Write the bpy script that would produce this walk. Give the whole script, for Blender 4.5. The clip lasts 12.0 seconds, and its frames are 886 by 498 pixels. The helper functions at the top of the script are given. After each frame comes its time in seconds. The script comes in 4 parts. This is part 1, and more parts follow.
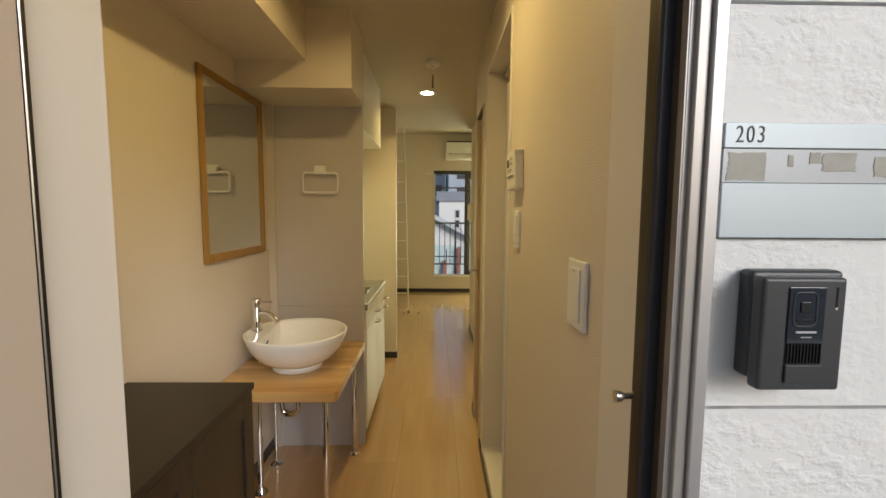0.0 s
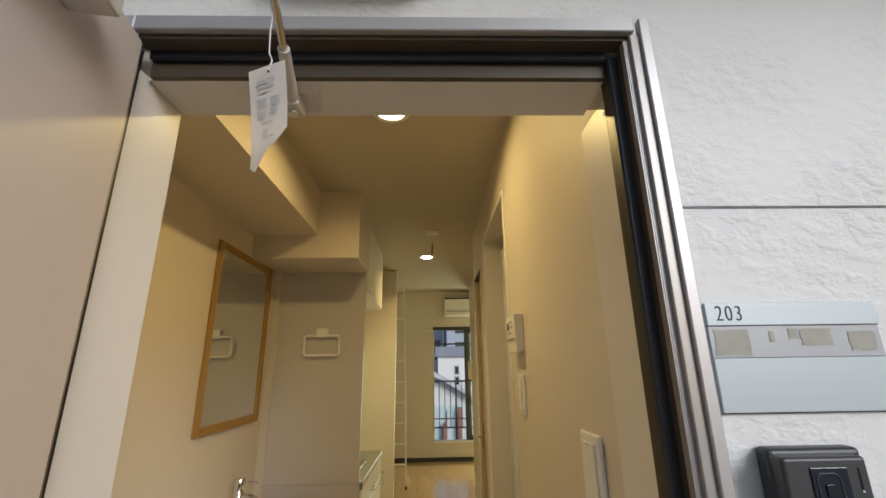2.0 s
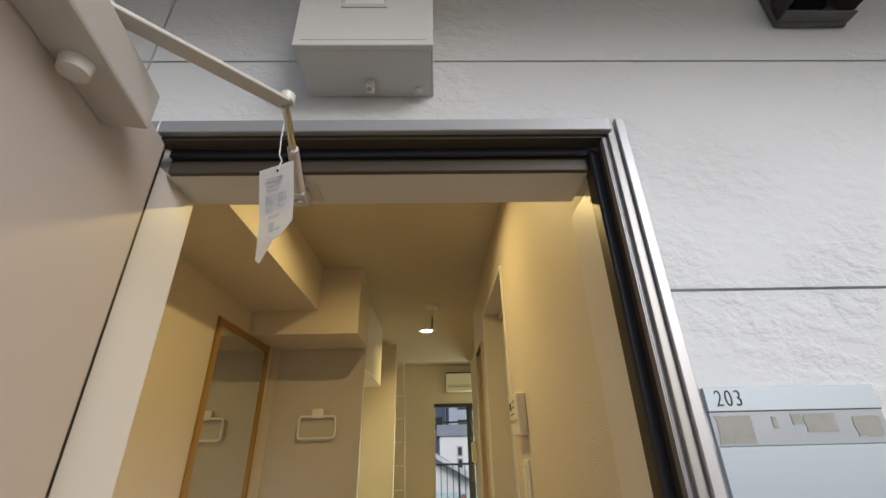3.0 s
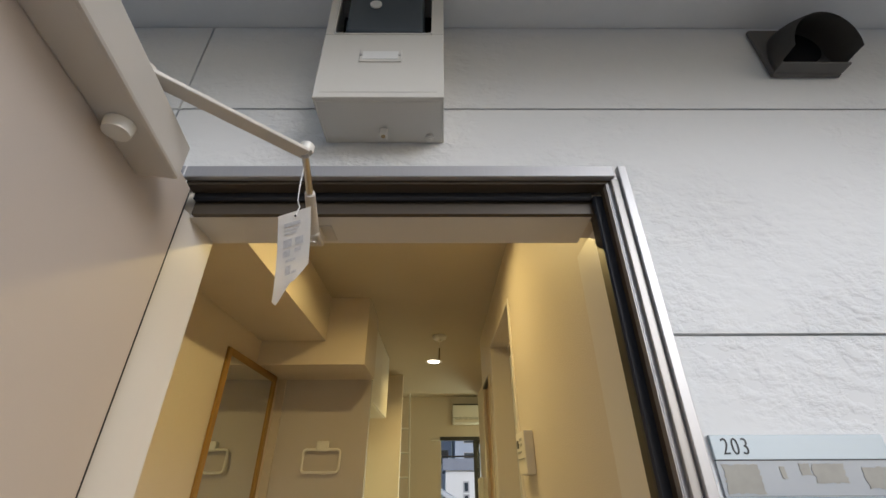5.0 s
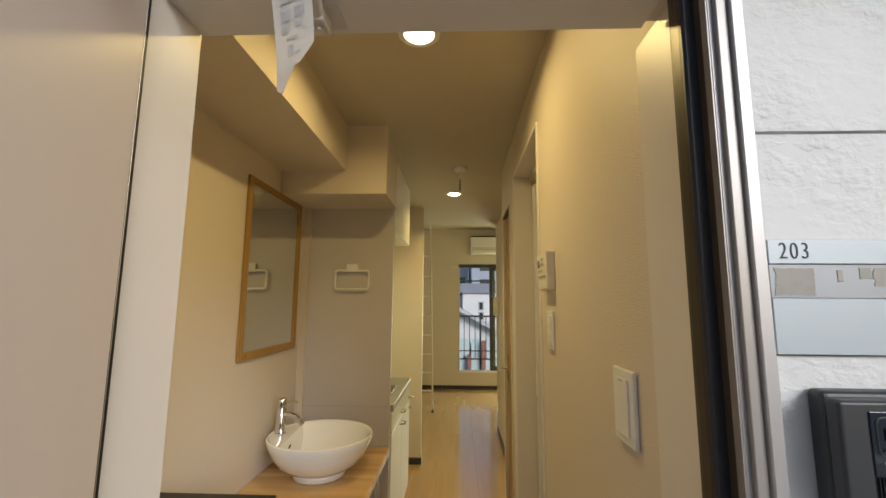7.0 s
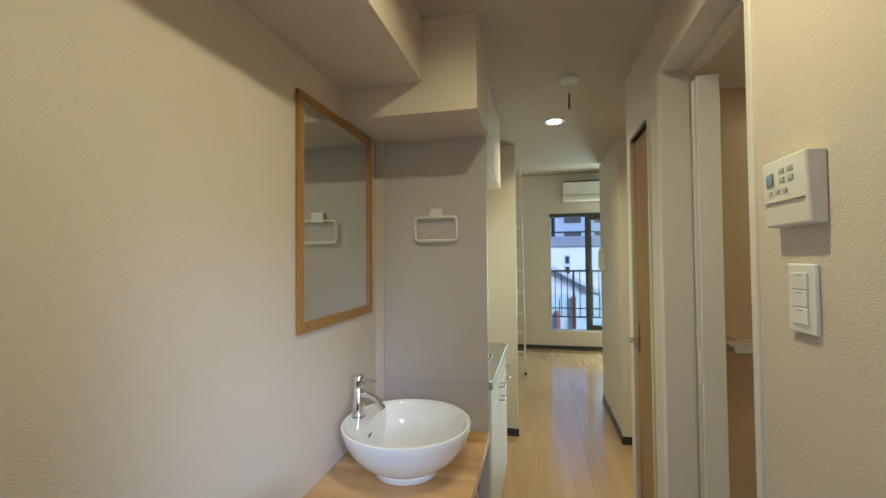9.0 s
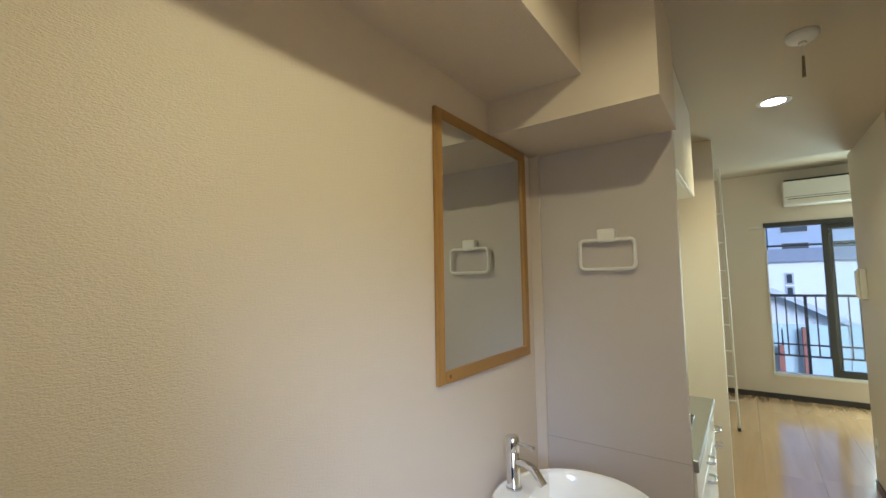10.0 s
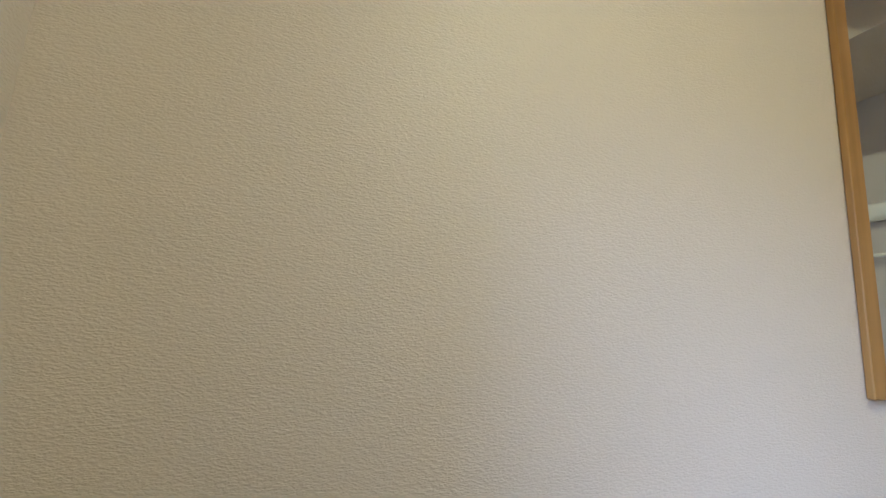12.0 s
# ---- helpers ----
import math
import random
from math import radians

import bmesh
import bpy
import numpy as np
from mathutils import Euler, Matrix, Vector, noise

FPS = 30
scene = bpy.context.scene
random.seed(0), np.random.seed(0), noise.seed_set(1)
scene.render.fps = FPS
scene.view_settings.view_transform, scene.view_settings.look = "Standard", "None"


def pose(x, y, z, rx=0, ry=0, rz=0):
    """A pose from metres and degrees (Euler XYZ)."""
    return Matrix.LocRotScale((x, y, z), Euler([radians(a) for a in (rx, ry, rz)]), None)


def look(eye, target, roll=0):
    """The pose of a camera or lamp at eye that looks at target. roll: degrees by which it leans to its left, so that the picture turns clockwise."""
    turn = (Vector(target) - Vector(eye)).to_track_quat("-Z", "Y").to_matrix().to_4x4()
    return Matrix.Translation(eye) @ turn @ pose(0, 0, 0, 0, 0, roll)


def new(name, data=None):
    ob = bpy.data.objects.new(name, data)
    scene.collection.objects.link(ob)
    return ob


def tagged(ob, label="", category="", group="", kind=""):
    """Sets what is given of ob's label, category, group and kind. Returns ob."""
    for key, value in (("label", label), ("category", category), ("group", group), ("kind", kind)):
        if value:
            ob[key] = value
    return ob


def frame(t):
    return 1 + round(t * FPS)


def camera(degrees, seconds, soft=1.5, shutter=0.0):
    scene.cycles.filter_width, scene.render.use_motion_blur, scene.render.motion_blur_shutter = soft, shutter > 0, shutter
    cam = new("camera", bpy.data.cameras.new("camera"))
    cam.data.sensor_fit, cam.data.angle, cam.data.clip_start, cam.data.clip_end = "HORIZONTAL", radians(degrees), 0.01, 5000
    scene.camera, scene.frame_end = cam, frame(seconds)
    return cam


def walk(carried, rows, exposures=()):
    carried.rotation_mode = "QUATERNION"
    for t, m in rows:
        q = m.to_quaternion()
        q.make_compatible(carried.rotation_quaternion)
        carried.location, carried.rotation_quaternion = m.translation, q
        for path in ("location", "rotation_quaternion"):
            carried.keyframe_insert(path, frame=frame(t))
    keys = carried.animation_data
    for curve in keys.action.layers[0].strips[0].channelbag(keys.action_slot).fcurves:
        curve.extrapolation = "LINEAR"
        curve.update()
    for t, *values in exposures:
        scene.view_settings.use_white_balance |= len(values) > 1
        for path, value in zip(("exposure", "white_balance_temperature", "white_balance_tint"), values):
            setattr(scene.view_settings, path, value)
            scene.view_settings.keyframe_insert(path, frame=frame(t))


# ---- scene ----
cam = camera(93.7, 12.0, shutter=0.0)
PATH = [
    (0, (0.032, 0.014, 1.425), (0.07, 2.006, 1.252), 0.4),
    (0.5, (0.026, 0.007, 1.432), (0.067, 2.007, 1.449), 0.3),
    (1, (0.021, -0.003, 1.438), (0.064, 1.986, 1.644), 0.0),
    (1.5, (0.017, -0.018, 1.448), (0.064, 1.942, 1.841), -0.4),
    (2, (0.016, -0.032, 1.455), (0.065, 1.889, 2.009), -0.8),
    (2.5, (0.016, -0.048, 1.461), (0.063, 1.82, 2.173), -1.2),
    (3, (0.022, -0.057, 1.468), (0.071, 1.743, 2.337), -1.4),
    (3.5, (0.025, -0.071, 1.474), (0.07, 1.659, 2.476), -1.2),
    (5.5, (0.016, -0.088, 1.478), (0.011, 1.664, 2.443), 0.1),
    (6, (0.011, -0.07, 1.468), (-0.017, 1.784, 2.219), 0.4),
    (6.5, (0.009, -0.042, 1.459), (-0.045, 1.894, 1.959), 0.4),
    (7, (0.0, -0.004, 1.453), (-0.074, 1.977, 1.717), 0.4),
    (7.2, (0.009, 0.024, 1.449), (-0.096, 2.013, 1.633), 0.6),
    (8.8, (-0.111, 0.458, 1.43), (-0.466, 2.426, 1.468), -0.3),
    (9, (-0.152, 0.534, 1.447), (-0.605, 2.481, 1.498), -0.5),
    (9.5, (-0.2, 0.662, 1.458), (-0.993, 2.495, 1.561), -1.0),
    (10, (-0.209, 0.801, 1.501), (-1.38, 2.415, 1.655), -0.9),
    (10.5, (-0.276, 0.907, 1.557), (-1.745, 2.246, 1.78), -0.7),
    (11, (-0.41, 0.98, 1.492), (-2.127, 1.968, 1.768), -0.1),
    (11.5, (-0.461, 0.993, 1.434), (-2.332, 1.659, 1.674), 0.3),
    (12, (-0.459, 0.912, 1.294), (-2.361, 1.439, 1.617), 3.2),
]
walk(cam, [(t, look(eye, target, roll)) for t, eye, target, roll in PATH], [(0.0, 0.44, 6050, 11), (2.5, 0.36, 5800, 11), (6.0, 0.38, 5750, 11), (7.2, 0.46, 5900, 11), (9.0, 0.74, 4400, 12), (10.0, 0.88, 4450, 13), (10.5, 1.08, 4350, 14), (11.0, 1.16, 4000, 13), (12.0, 1.03, 4050, 15)])

# ---- light ----
world = bpy.data.worlds.new("world")
scene.world = world
world.use_nodes = True
wn = world.node_tree
sky = wn.nodes.new("ShaderNodeTexSky")
sky.sky_type, sky.sun_disc = "NISHITA", False
sky.sun_elevation, sky.sun_rotation = radians(23), radians(145)
sky.air_density, sky.dust_density = 1.0, 2.0
wn.links.new(sky.outputs[0], wn.nodes["Background"].inputs[0])
wn.nodes["Background"].inputs[1].default_value = 0.064


def lamp(name, kind, m, power, colour, size=0.1, spot=None):
    data = bpy.data.lights.new(name, kind)
    data.energy, data.color = power, colour
    if kind == "AREA":
        data.shape, data.size = "DISK", size
    elif kind == "SUN":
        data.angle = size
    else:
        data.shadow_soft_size = size
    if spot:
        data.spot_size, data.spot_blend = spot
    ob = new(name, data)
    ob.matrix_world = m
    return ob


FAR_X, FAR_Y = -0.040, 3.50
WARM = (1.0, 0.70, 0.235)
lamp("sun", "SUN", look((1.75, -2.5, 1.29), (0, 0, 0)), 1.3, (1.0, 0.985, 0.95), radians(28))
lamp("downlight_bulb", "AREA", pose(-0.14, 1.347, 2.404), 5.8, WARM, 0.07).data.spread = radians(166)
lamp("far_downlight_bulb", "AREA", pose(FAR_X, FAR_Y, 2.393), 5.0, WARM, 0.07).data.spread = radians(140)
lamp("bath_lamp", "AREA", pose(1.1, 2.0, 2.19), 1.6, WARM, 0.2)
lamp("kitchen_tube", "AREA", pose(-0.60, 2.95, 1.893), 4.2, (1.0, 0.96, 0.45), 0.25)

# fill lamp added by the hidden window half, tinted yellow, brightens the living room
fill = lamp("window_fill", "AREA", look((1.25, 7.435, 1.22), (1.05, 5.0, 1.22)), 34.0, (1.0, 0.97, 0.55), 1.0)
fill.data.shape, fill.data.size, fill.data.size_y = "RECTANGLE", 0.70, 1.75


# ---- materials ----
def mat(name, colour, rough=0.5, metal=0.0, vary=0.06, scale=3.0, bump=0.0, bscale=60.0, stretch=(1, 1, 1), spread=0.0, island=False, coat=0.0):
    """A painted or plain surface: large stains, fine grain, relief in metres."""
    m = bpy.data.materials.new(name)
    m.use_nodes = True
    nt = m.node_tree
    b = nt.nodes["Principled BSDF"]
    b.inputs["Roughness"].default_value = rough
    b.inputs["Metallic"].default_value = metal
    b.inputs["Coat Weight"].default_value = coat
    co = nt.nodes.new("ShaderNodeTexCoord")
    mp = nt.nodes.new("ShaderNodeMapping")
    mp.inputs["Scale"].default_value = stretch
    nt.links.new(co.outputs["Object"], mp.inputs[0])
    big = nt.nodes.new("ShaderNodeTexNoise")
    big.inputs["Scale"].default_value, big.inputs["Detail"].default_value = scale, 5
    nt.links.new(mp.outputs[0], big.inputs["Vector"])
    fine = nt.nodes.new("ShaderNodeTexNoise")
    fine.inputs["Scale"].default_value, fine.inputs["Detail"].default_value = bscale, 3
    nt.links.new(mp.outputs[0], fine.inputs["Vector"])
    mix = nt.nodes.new("ShaderNodeMix")
    mix.data_type = "RGBA"
    mix.inputs["A"].default_value = (*[max(0, c * (1 - vary)) for c in colour], 1)
    mix.inputs["B"].default_value = (*[min(1, c * (1 + vary)) for c in colour], 1)
    add = nt.nodes.new("ShaderNodeMath")
    add.operation = "MULTIPLY_ADD"
    add.inputs[1].default_value, add.inputs[2].default_value = 0.3, -0.15
    nt.links.new(fine.outputs[0], add.inputs[0])
    tot = nt.nodes.new("ShaderNodeMath")
    nt.links.new(big.outputs[0], tot.inputs[0])
    nt.links.new(add.outputs[0], tot.inputs[1])
    last = tot
    if spread:
        info = nt.nodes.new("ShaderNodeNewGeometry" if island else "ShaderNodeObjectInfo")
        ma = nt.nodes.new("ShaderNodeMath")
        ma.operation = "MULTIPLY_ADD"
        ma.inputs[1].default_value = spread
        nt.links.new(info.outputs["Random Per Island" if island else "Random"], ma.inputs[0])
        nt.links.new(tot.outputs[0], ma.inputs[2])
        last = ma
    nt.links.new(last.outputs[0], mix.inputs["Factor"])
    nt.links.new(mix.outputs["Result"], b.inputs["Base Color"])
    if bump:
        bn = nt.nodes.new("ShaderNodeBump")
        bn.inputs["Strength"].default_value, bn.inputs["Distance"].default_value = 1.0, bump
        nt.links.new(fine.outputs[0], bn.inputs["Height"])
        nt.links.new(bn.outputs[0], b.inputs["Normal"])
    return m


def wood(name, dark, light, axis, rough=0.35, grain=14.0, spread=0.0):
    """Timber with its grain along one axis."""
    m = mat(name, light, rough)
    nt = m.node_tree
    b = nt.nodes["Principled BSDF"]
    co = nt.nodes.new("ShaderNodeTexCoord")
    mp = nt.nodes.new("ShaderNodeMapping")
    s = [grain, grain, grain]
    s["xyz".index(axis)] = grain * 0.07
    mp.inputs["Scale"].default_value = s
    nt.links.new(co.outputs["Object"], mp.inputs[0])
    n = nt.nodes.new("ShaderNodeTexNoise")
    n.inputs["Scale"].default_value, n.inputs["Detail"].default_value, n.inputs["Distortion"].default_value = 1.0, 6, 0.6
    nt.links.new(mp.outputs[0], n.inputs["Vector"])
    r = nt.nodes.new("ShaderNodeValToRGB")
    r.color_ramp.elements[0].position, r.color_ramp.elements[0].color = 0.3, (*dark, 1)
    r.color_ramp.elements[1].position, r.color_ramp.elements[1].color = 0.7, (*light, 1)
    fac = n
    if spread:
        info = nt.nodes.new("ShaderNodeObjectInfo")
        ma = nt.nodes.new("ShaderNodeMath")
        ma.operation = "MULTIPLY_ADD"
        ma.inputs[1].default_value, ma.inputs[2].default_value = spread, -spread / 2
        nt.links.new(info.outputs["Random"], ma.inputs[0])
        ad = nt.nodes.new("ShaderNodeMath")
        nt.links.new(ma.outputs[0], ad.inputs[0])
        nt.links.new(n.outputs[0], ad.inputs[1])
        fac = ad
    nt.links.new(fac.outputs[0], r.inputs[0])
    nt.links.new(r.outputs[0], b.inputs["Base Color"])
    bn = nt.nodes.new("ShaderNodeBump")
    bn.inputs["Distance"].default_value = 0.0004
    nt.links.new(n.outputs[0], bn.inputs["Height"])
    nt.links.new(bn.outputs[0], b.inputs["Normal"])
    return m


def wallpaper(name, colour):
    """Vinyl wallpaper with short woven ribs that run level."""
    m = mat(name, colour, 0.46, vary=0.03, scale=1.2)
    nt = m.node_tree
    b = nt.nodes["Principled BSDF"]
    co = nt.nodes.new("ShaderNodeTexCoord")
    total = None
    for sc, w in (((160, 160, 470), 1.0), ((330, 330, 470), 0.4)):
        mp = nt.nodes.new("ShaderNodeMapping")
        mp.inputs["Scale"].default_value = sc
        nt.links.new(co.outputs["Object"], mp.inputs[0])
        n = nt.nodes.new("ShaderNodeTexNoise")
        n.inputs["Scale"].default_value, n.inputs["Detail"].default_value = 1.0, 2
        nt.links.new(mp.outputs[0], n.inputs["Vector"])
        ma = nt.nodes.new("ShaderNodeMath")
        ma.operation = "MULTIPLY_ADD"
        ma.inputs[1].default_value = w
        nt.links.new(n.outputs[0], ma.inputs[0])
        if total:
            nt.links.new(total.outputs[0], ma.inputs[2])
        else:
            ma.inputs[2].default_value = 0
        total = ma
    bn = nt.nodes.new("ShaderNodeBump")
    bn.inputs["Strength"].default_value, bn.inputs["Distance"].default_value = 1.0, 0.0013
    nt.links.new(total.outputs[0], bn.inputs["Height"])
    nt.links.new(bn.outputs[0], b.inputs["Normal"])
    return m


def stucco(name, colour):
    """Painted siding: a smooth coat with rough, torn patches and ridges."""
    m = mat(name, colour, 0.6, vary=0.05, scale=2.0)
    nt = m.node_tree
    b = nt.nodes["Principled BSDF"]
    co = nt.nodes.new("ShaderNodeTexCoord")
    n1 = nt.nodes.new("ShaderNodeTexNoise")
    n1.inputs["Scale"].default_value, n1.inputs["Detail"].default_value, n1.inputs["Distortion"].default_value = 44, 10, 0.15
    n2 = nt.nodes.new("ShaderNodeTexNoise")
    n2.inputs["Scale"].default_value, n2.inputs["Detail"].default_value = 5, 3
    mp = nt.nodes.new("ShaderNodeMapping")
    mp.inputs["Scale"].default_value = (0.85, 1, 1.15)
    nt.links.new(co.outputs["Object"], mp.inputs[0])
    for n in (n1, n2):
        nt.links.new(mp.outputs[0], n.inputs["Vector"])
    r1 = nt.nodes.new("ShaderNodeMapRange")
    r1.inputs["From Min"].default_value, r1.inputs["From Max"].default_value = 0.40, 0.66
    nt.links.new(n1.outputs[0], r1.inputs[0])
    r2 = nt.nodes.new("ShaderNodeMapRange")
    r2.inputs["From Min"].default_value, r2.inputs["From Max"].default_value = 0.36, 0.60
    nt.links.new(n2.outputs[0], r2.inputs[0])
    mu = nt.nodes.new("ShaderNodeMath")
    mu.operation = "MULTIPLY"
    nt.links.new(r1.outputs[0], mu.inputs[0])
    nt.links.new(r2.outputs[0], mu.inputs[1])
    bn = nt.nodes.new("ShaderNodeBump")
    bn.inputs["Strength"].default_value, bn.inputs["Distance"].default_value = 1.0, 0.0024
    nt.links.new(mu.outputs[0], bn.inputs["Height"])
    nt.links.new(bn.outputs[0], b.inputs["Normal"])
    return m


def glowing(name, colour, strength):
    m = bpy.data.materials.new(name)
    m.use_nodes = True
    b = m.node_tree.nodes["Principled BSDF"]
    b.inputs["Base Color"].default_value = (0.8, 0.8, 0.8, 1)
    b.inputs["Emission Color"].default_value = (*colour, 1)
    b.inputs["Emission Strength"].default_value = strength
    return m


def glass(name, tint=(0.95, 0.98, 0.97), rough=0.0):
    m = bpy.data.materials.new(name)
    m.use_nodes = True
    b = m.node_tree.nodes["Principled BSDF"]
    b.inputs["Base Color"].default_value = (*tint, 1)
    b.inputs["Roughness"].default_value = rough
    b.inputs["Transmission Weight"].default_value = 1.0
    b.inputs["IOR"].default_value = 1.45
    return m


WALL = wallpaper("wallpaper_cream", (0.67, 0.60, 0.50))
PANEL = mat("grey_panel", (0.53, 0.495, 0.48), 0.45, vary=0.02, scale=1.5, bump=0.0001, bscale=300)
# ceiling shade is put into this base colour, darker than WALL
CEIL = mat("shaded_ceiling_paper", (0.51, 0.46, 0.37), 0.7, vary=0.03, bump=0.0004, bscale=160)
JAMB = mat("jamb_steel_cream", (0.72, 0.68, 0.62), 0.4, vary=0.03)
DOORPAINT = mat("door_steel_beige", (0.62, 0.54, 0.47), 0.38, vary=0.04, scale=1.5, bump=0.00005, bscale=400)
STUCCO = stucco("white_siding", (0.74, 0.74, 0.73))
SEAL = mat("grey_sealant", (0.30, 0.29, 0.28), 0.7)
ALU = mat("brushed_aluminium", (0.43, 0.42, 0.42), 0.45, 0.6, vary=0.06, scale=4, stretch=(40, 40, 0.6), bscale=8)
BRONZE = mat("bronze_frame", (0.055, 0.045, 0.034), 0.4, 0.5, vary=0.15)
STEELTOP = mat("brushed_steel_top", (0.36, 0.36, 0.35), 0.35, 0.9, vary=0.05, stretch=(1, 30, 1))
JOINT = mat("panel_joint_grey", (0.42, 0.39, 0.375), 0.6)
TRIMP = mat("corner_trim_cream", (0.62, 0.56, 0.48), 0.45, vary=0.03)
ALUD = mat("grey_anodised", (0.36, 0.34, 0.32), 0.4, 0.4, vary=0.06, stretch=(40, 40, 0.6), bscale=8)
HEADB = mat("brown_head_lining", (0.075, 0.058, 0.04), 0.45, 0.2, vary=0.12)
RUBBER = mat("black_rubber", (0.012, 0.013, 0.018), 0.45, vary=0.2)
STEEL = mat("chrome", (0.72, 0.72, 0.73), 0.06, 1.0, vary=0.02)
SATIN = mat("satin_steel", (0.62, 0.61, 0.59), 0.3, 1.0, vary=0.04)
WHITEP = mat("white_plastic", (0.78, 0.78, 0.76), 0.3, vary=0.02)
CREAMP = mat("cream_plastic", (0.74, 0.71, 0.64), 0.35, vary=0.02)
CLOSER = mat("closer_paint", (0.60, 0.56, 0.50), 0.35, vary=0.04)
CERAMIC = mat("white_ceramic", (0.86, 0.86, 0.85), 0.06, vary=0.01, coat=0.6)
BASEB = mat("black_baseboard", (0.022, 0.02, 0.02), 0.35, vary=0.2)
DARKW = wood("dark_brown_wood", (0.018, 0.013, 0.010), (0.032, 0.022, 0.016), "z", 0.38, 20)
MIRW = wood("honey_wood", (0.27, 0.148, 0.030), (0.39, 0.225, 0.052), "z", 0.4, 22)
BOARD = wood("laminated_pine", (0.40, 0.215, 0.062), (0.76, 0.53, 0.24), "x", 0.3, 8)
FLOORW = wood("beech_floor", (0.50, 0.315, 0.14), (0.61, 0.405, 0.20), "y", 0.2, 9, 0.15)
FLOORB = FLOORW.node_tree.nodes["Principled BSDF"]
FLOORB.inputs["Coat Weight"].default_value, FLOORB.inputs["Coat Roughness"].default_value, FLOORB.inputs["Coat IOR"].default_value = 1.0, 0.15, 1.8
DOORW = wood("brown_door", (0.22, 0.115, 0.032), (0.32, 0.175, 0.055), "z", 0.35, 12)
MIRROR = mat("mirror_silver", (0.80, 0.83, 0.80), 0.01, 1.0, vary=0.0)
GLASS = glass("window_glass")
SASH = mat("dark_sash", (0.06, 0.058, 0.055), 0.4, 0.4, vary=0.1)
DARKP = mat("dark_grey_plastic", (0.035, 0.038, 0.042), 0.4, vary=0.08, bump=0.00008, bscale=900)
BLACKP = mat("black_plastic", (0.010, 0.011, 0.013), 0.25, vary=0.1)
LENS = mat("smoked_window", (0.012, 0.016, 0.024), 0.08, vary=0.1, coat=0.5)
INK = mat("dark_ink", (0.03, 0.03, 0.035), 0.5)
PAPER = mat("white_paper", (0.82, 0.81, 0.79), 0.8, vary=0.03, bump=0.0003, bscale=40)
BATHW = mat("bath_wall", (0.74, 0.60, 0.44), 0.35, vary=0.02)
CONCRETE = mat("walkway_concrete", (0.48, 0.47, 0.45), 0.8, vary=0.12, bump=0.0006, bscale=90)


# ---- building helpers ----
def box(bm, x0, x1, y0, y1, z0, z1, bevel=0.0, seg=1):
    r = bmesh.ops.create_cube(bm, size=1.0)
    vs = r["verts"]
    bmesh.ops.transform(bm, matrix=Matrix.Translation(((x0 + x1) / 2, (y0 + y1) / 2, (z0 + z1) / 2)) @ Matrix.Diagonal((x1 - x0, y1 - y0, z1 - z0, 1)), verts=vs)
    if bevel:
        es = list({e for v in vs for e in v.link_edges})
        bmesh.ops.bevel(bm, geom=es, offset=bevel, segments=seg, affect="EDGES", profile=0.5)
    return bm


def rod(bm, a, b, r0, r1=None, n=16):
    a, b = Vector(a), Vector(b)
    d = b - a
    m = Matrix.Translation((a + b) / 2) @ d.to_track_quat("Z", "Y").to_matrix().to_4x4()
    bmesh.ops.create_cone(bm, cap_ends=True, segments=n, radius1=r0, radius2=r0 if r1 is None else r1, depth=d.length, matrix=m)
    return bm


def tube(bm, pts, r, n=12, closed=False):
    """A bent tube through the points."""
    pts = [Vector(p) for p in pts]
    rings = []
    up = None
    k = len(pts)
    for i, p in enumerate(pts):
        a = pts[i - 1] if i or closed else p
        b = pts[(i + 1) % k] if i < k - 1 or closed else p
        d = (b - a).normalized()
        if up is None:
            up = d.orthogonal().normalized()
        up = (up - d * up.dot(d)).normalized()
        s = d.cross(up)
        rings.append([bm.verts.new(p + r * (math.cos(t) * up + math.sin(t) * s)) for t in [2 * math.pi * j / n for j in range(n)]])
    for i in range(k if closed else k - 1):
        A, B = rings[i], rings[(i + 1) % k]
        for j in range(n):
            bm.faces.new((A[j], A[(j + 1) % n], B[(j + 1) % n], B[j]))
    if not closed:
        bm.faces.new(rings[0][::-1])
        bm.faces.new(rings[-1])
    return bm


def lathe(bm, profile, centre, n=48, sx=1.0, sy=1.0, capped=True):
    """A turned body: profile of (radius, height)."""
    rings = []
    for r, z in profile:
        rings.append([bm.verts.new((centre[0] + sx * r * math.cos(2 * math.pi * j / n), centre[1] + sy * r * math.sin(2 * math.pi * j / n), centre[2] + z)) for j in range(n)])
    for A, B in zip(rings, rings[1:]):
        for j in range(n):
            bm.faces.new((A[j], A[(j + 1) % n], B[(j + 1) % n], B[j]))
    if capped:
        bm.faces.new(rings[0][::-1])
        bm.faces.new(rings[-1])
    return bm


def arc(c, r, a0, a1, u, v, n=8):
    """Points of an arc about c in the plane of u and v, degrees."""
    c, u, v = Vector(c), Vector(u), Vector(v)
    return [c + r * (math.cos(radians(a0 + (a1 - a0) * i / n)) * u + math.sin(radians(a0 + (a1 - a0) * i / n)) * v) for i in range(n + 1)]


BASE = {}


def thing(name, at, label, category, group="", kind=""):
    ob = new(name)
    ob.empty_display_size = 0.05
    ob.location = at
    BASE[ob.name] = Vector(at)
    return tagged(ob, label, category, group, kind)


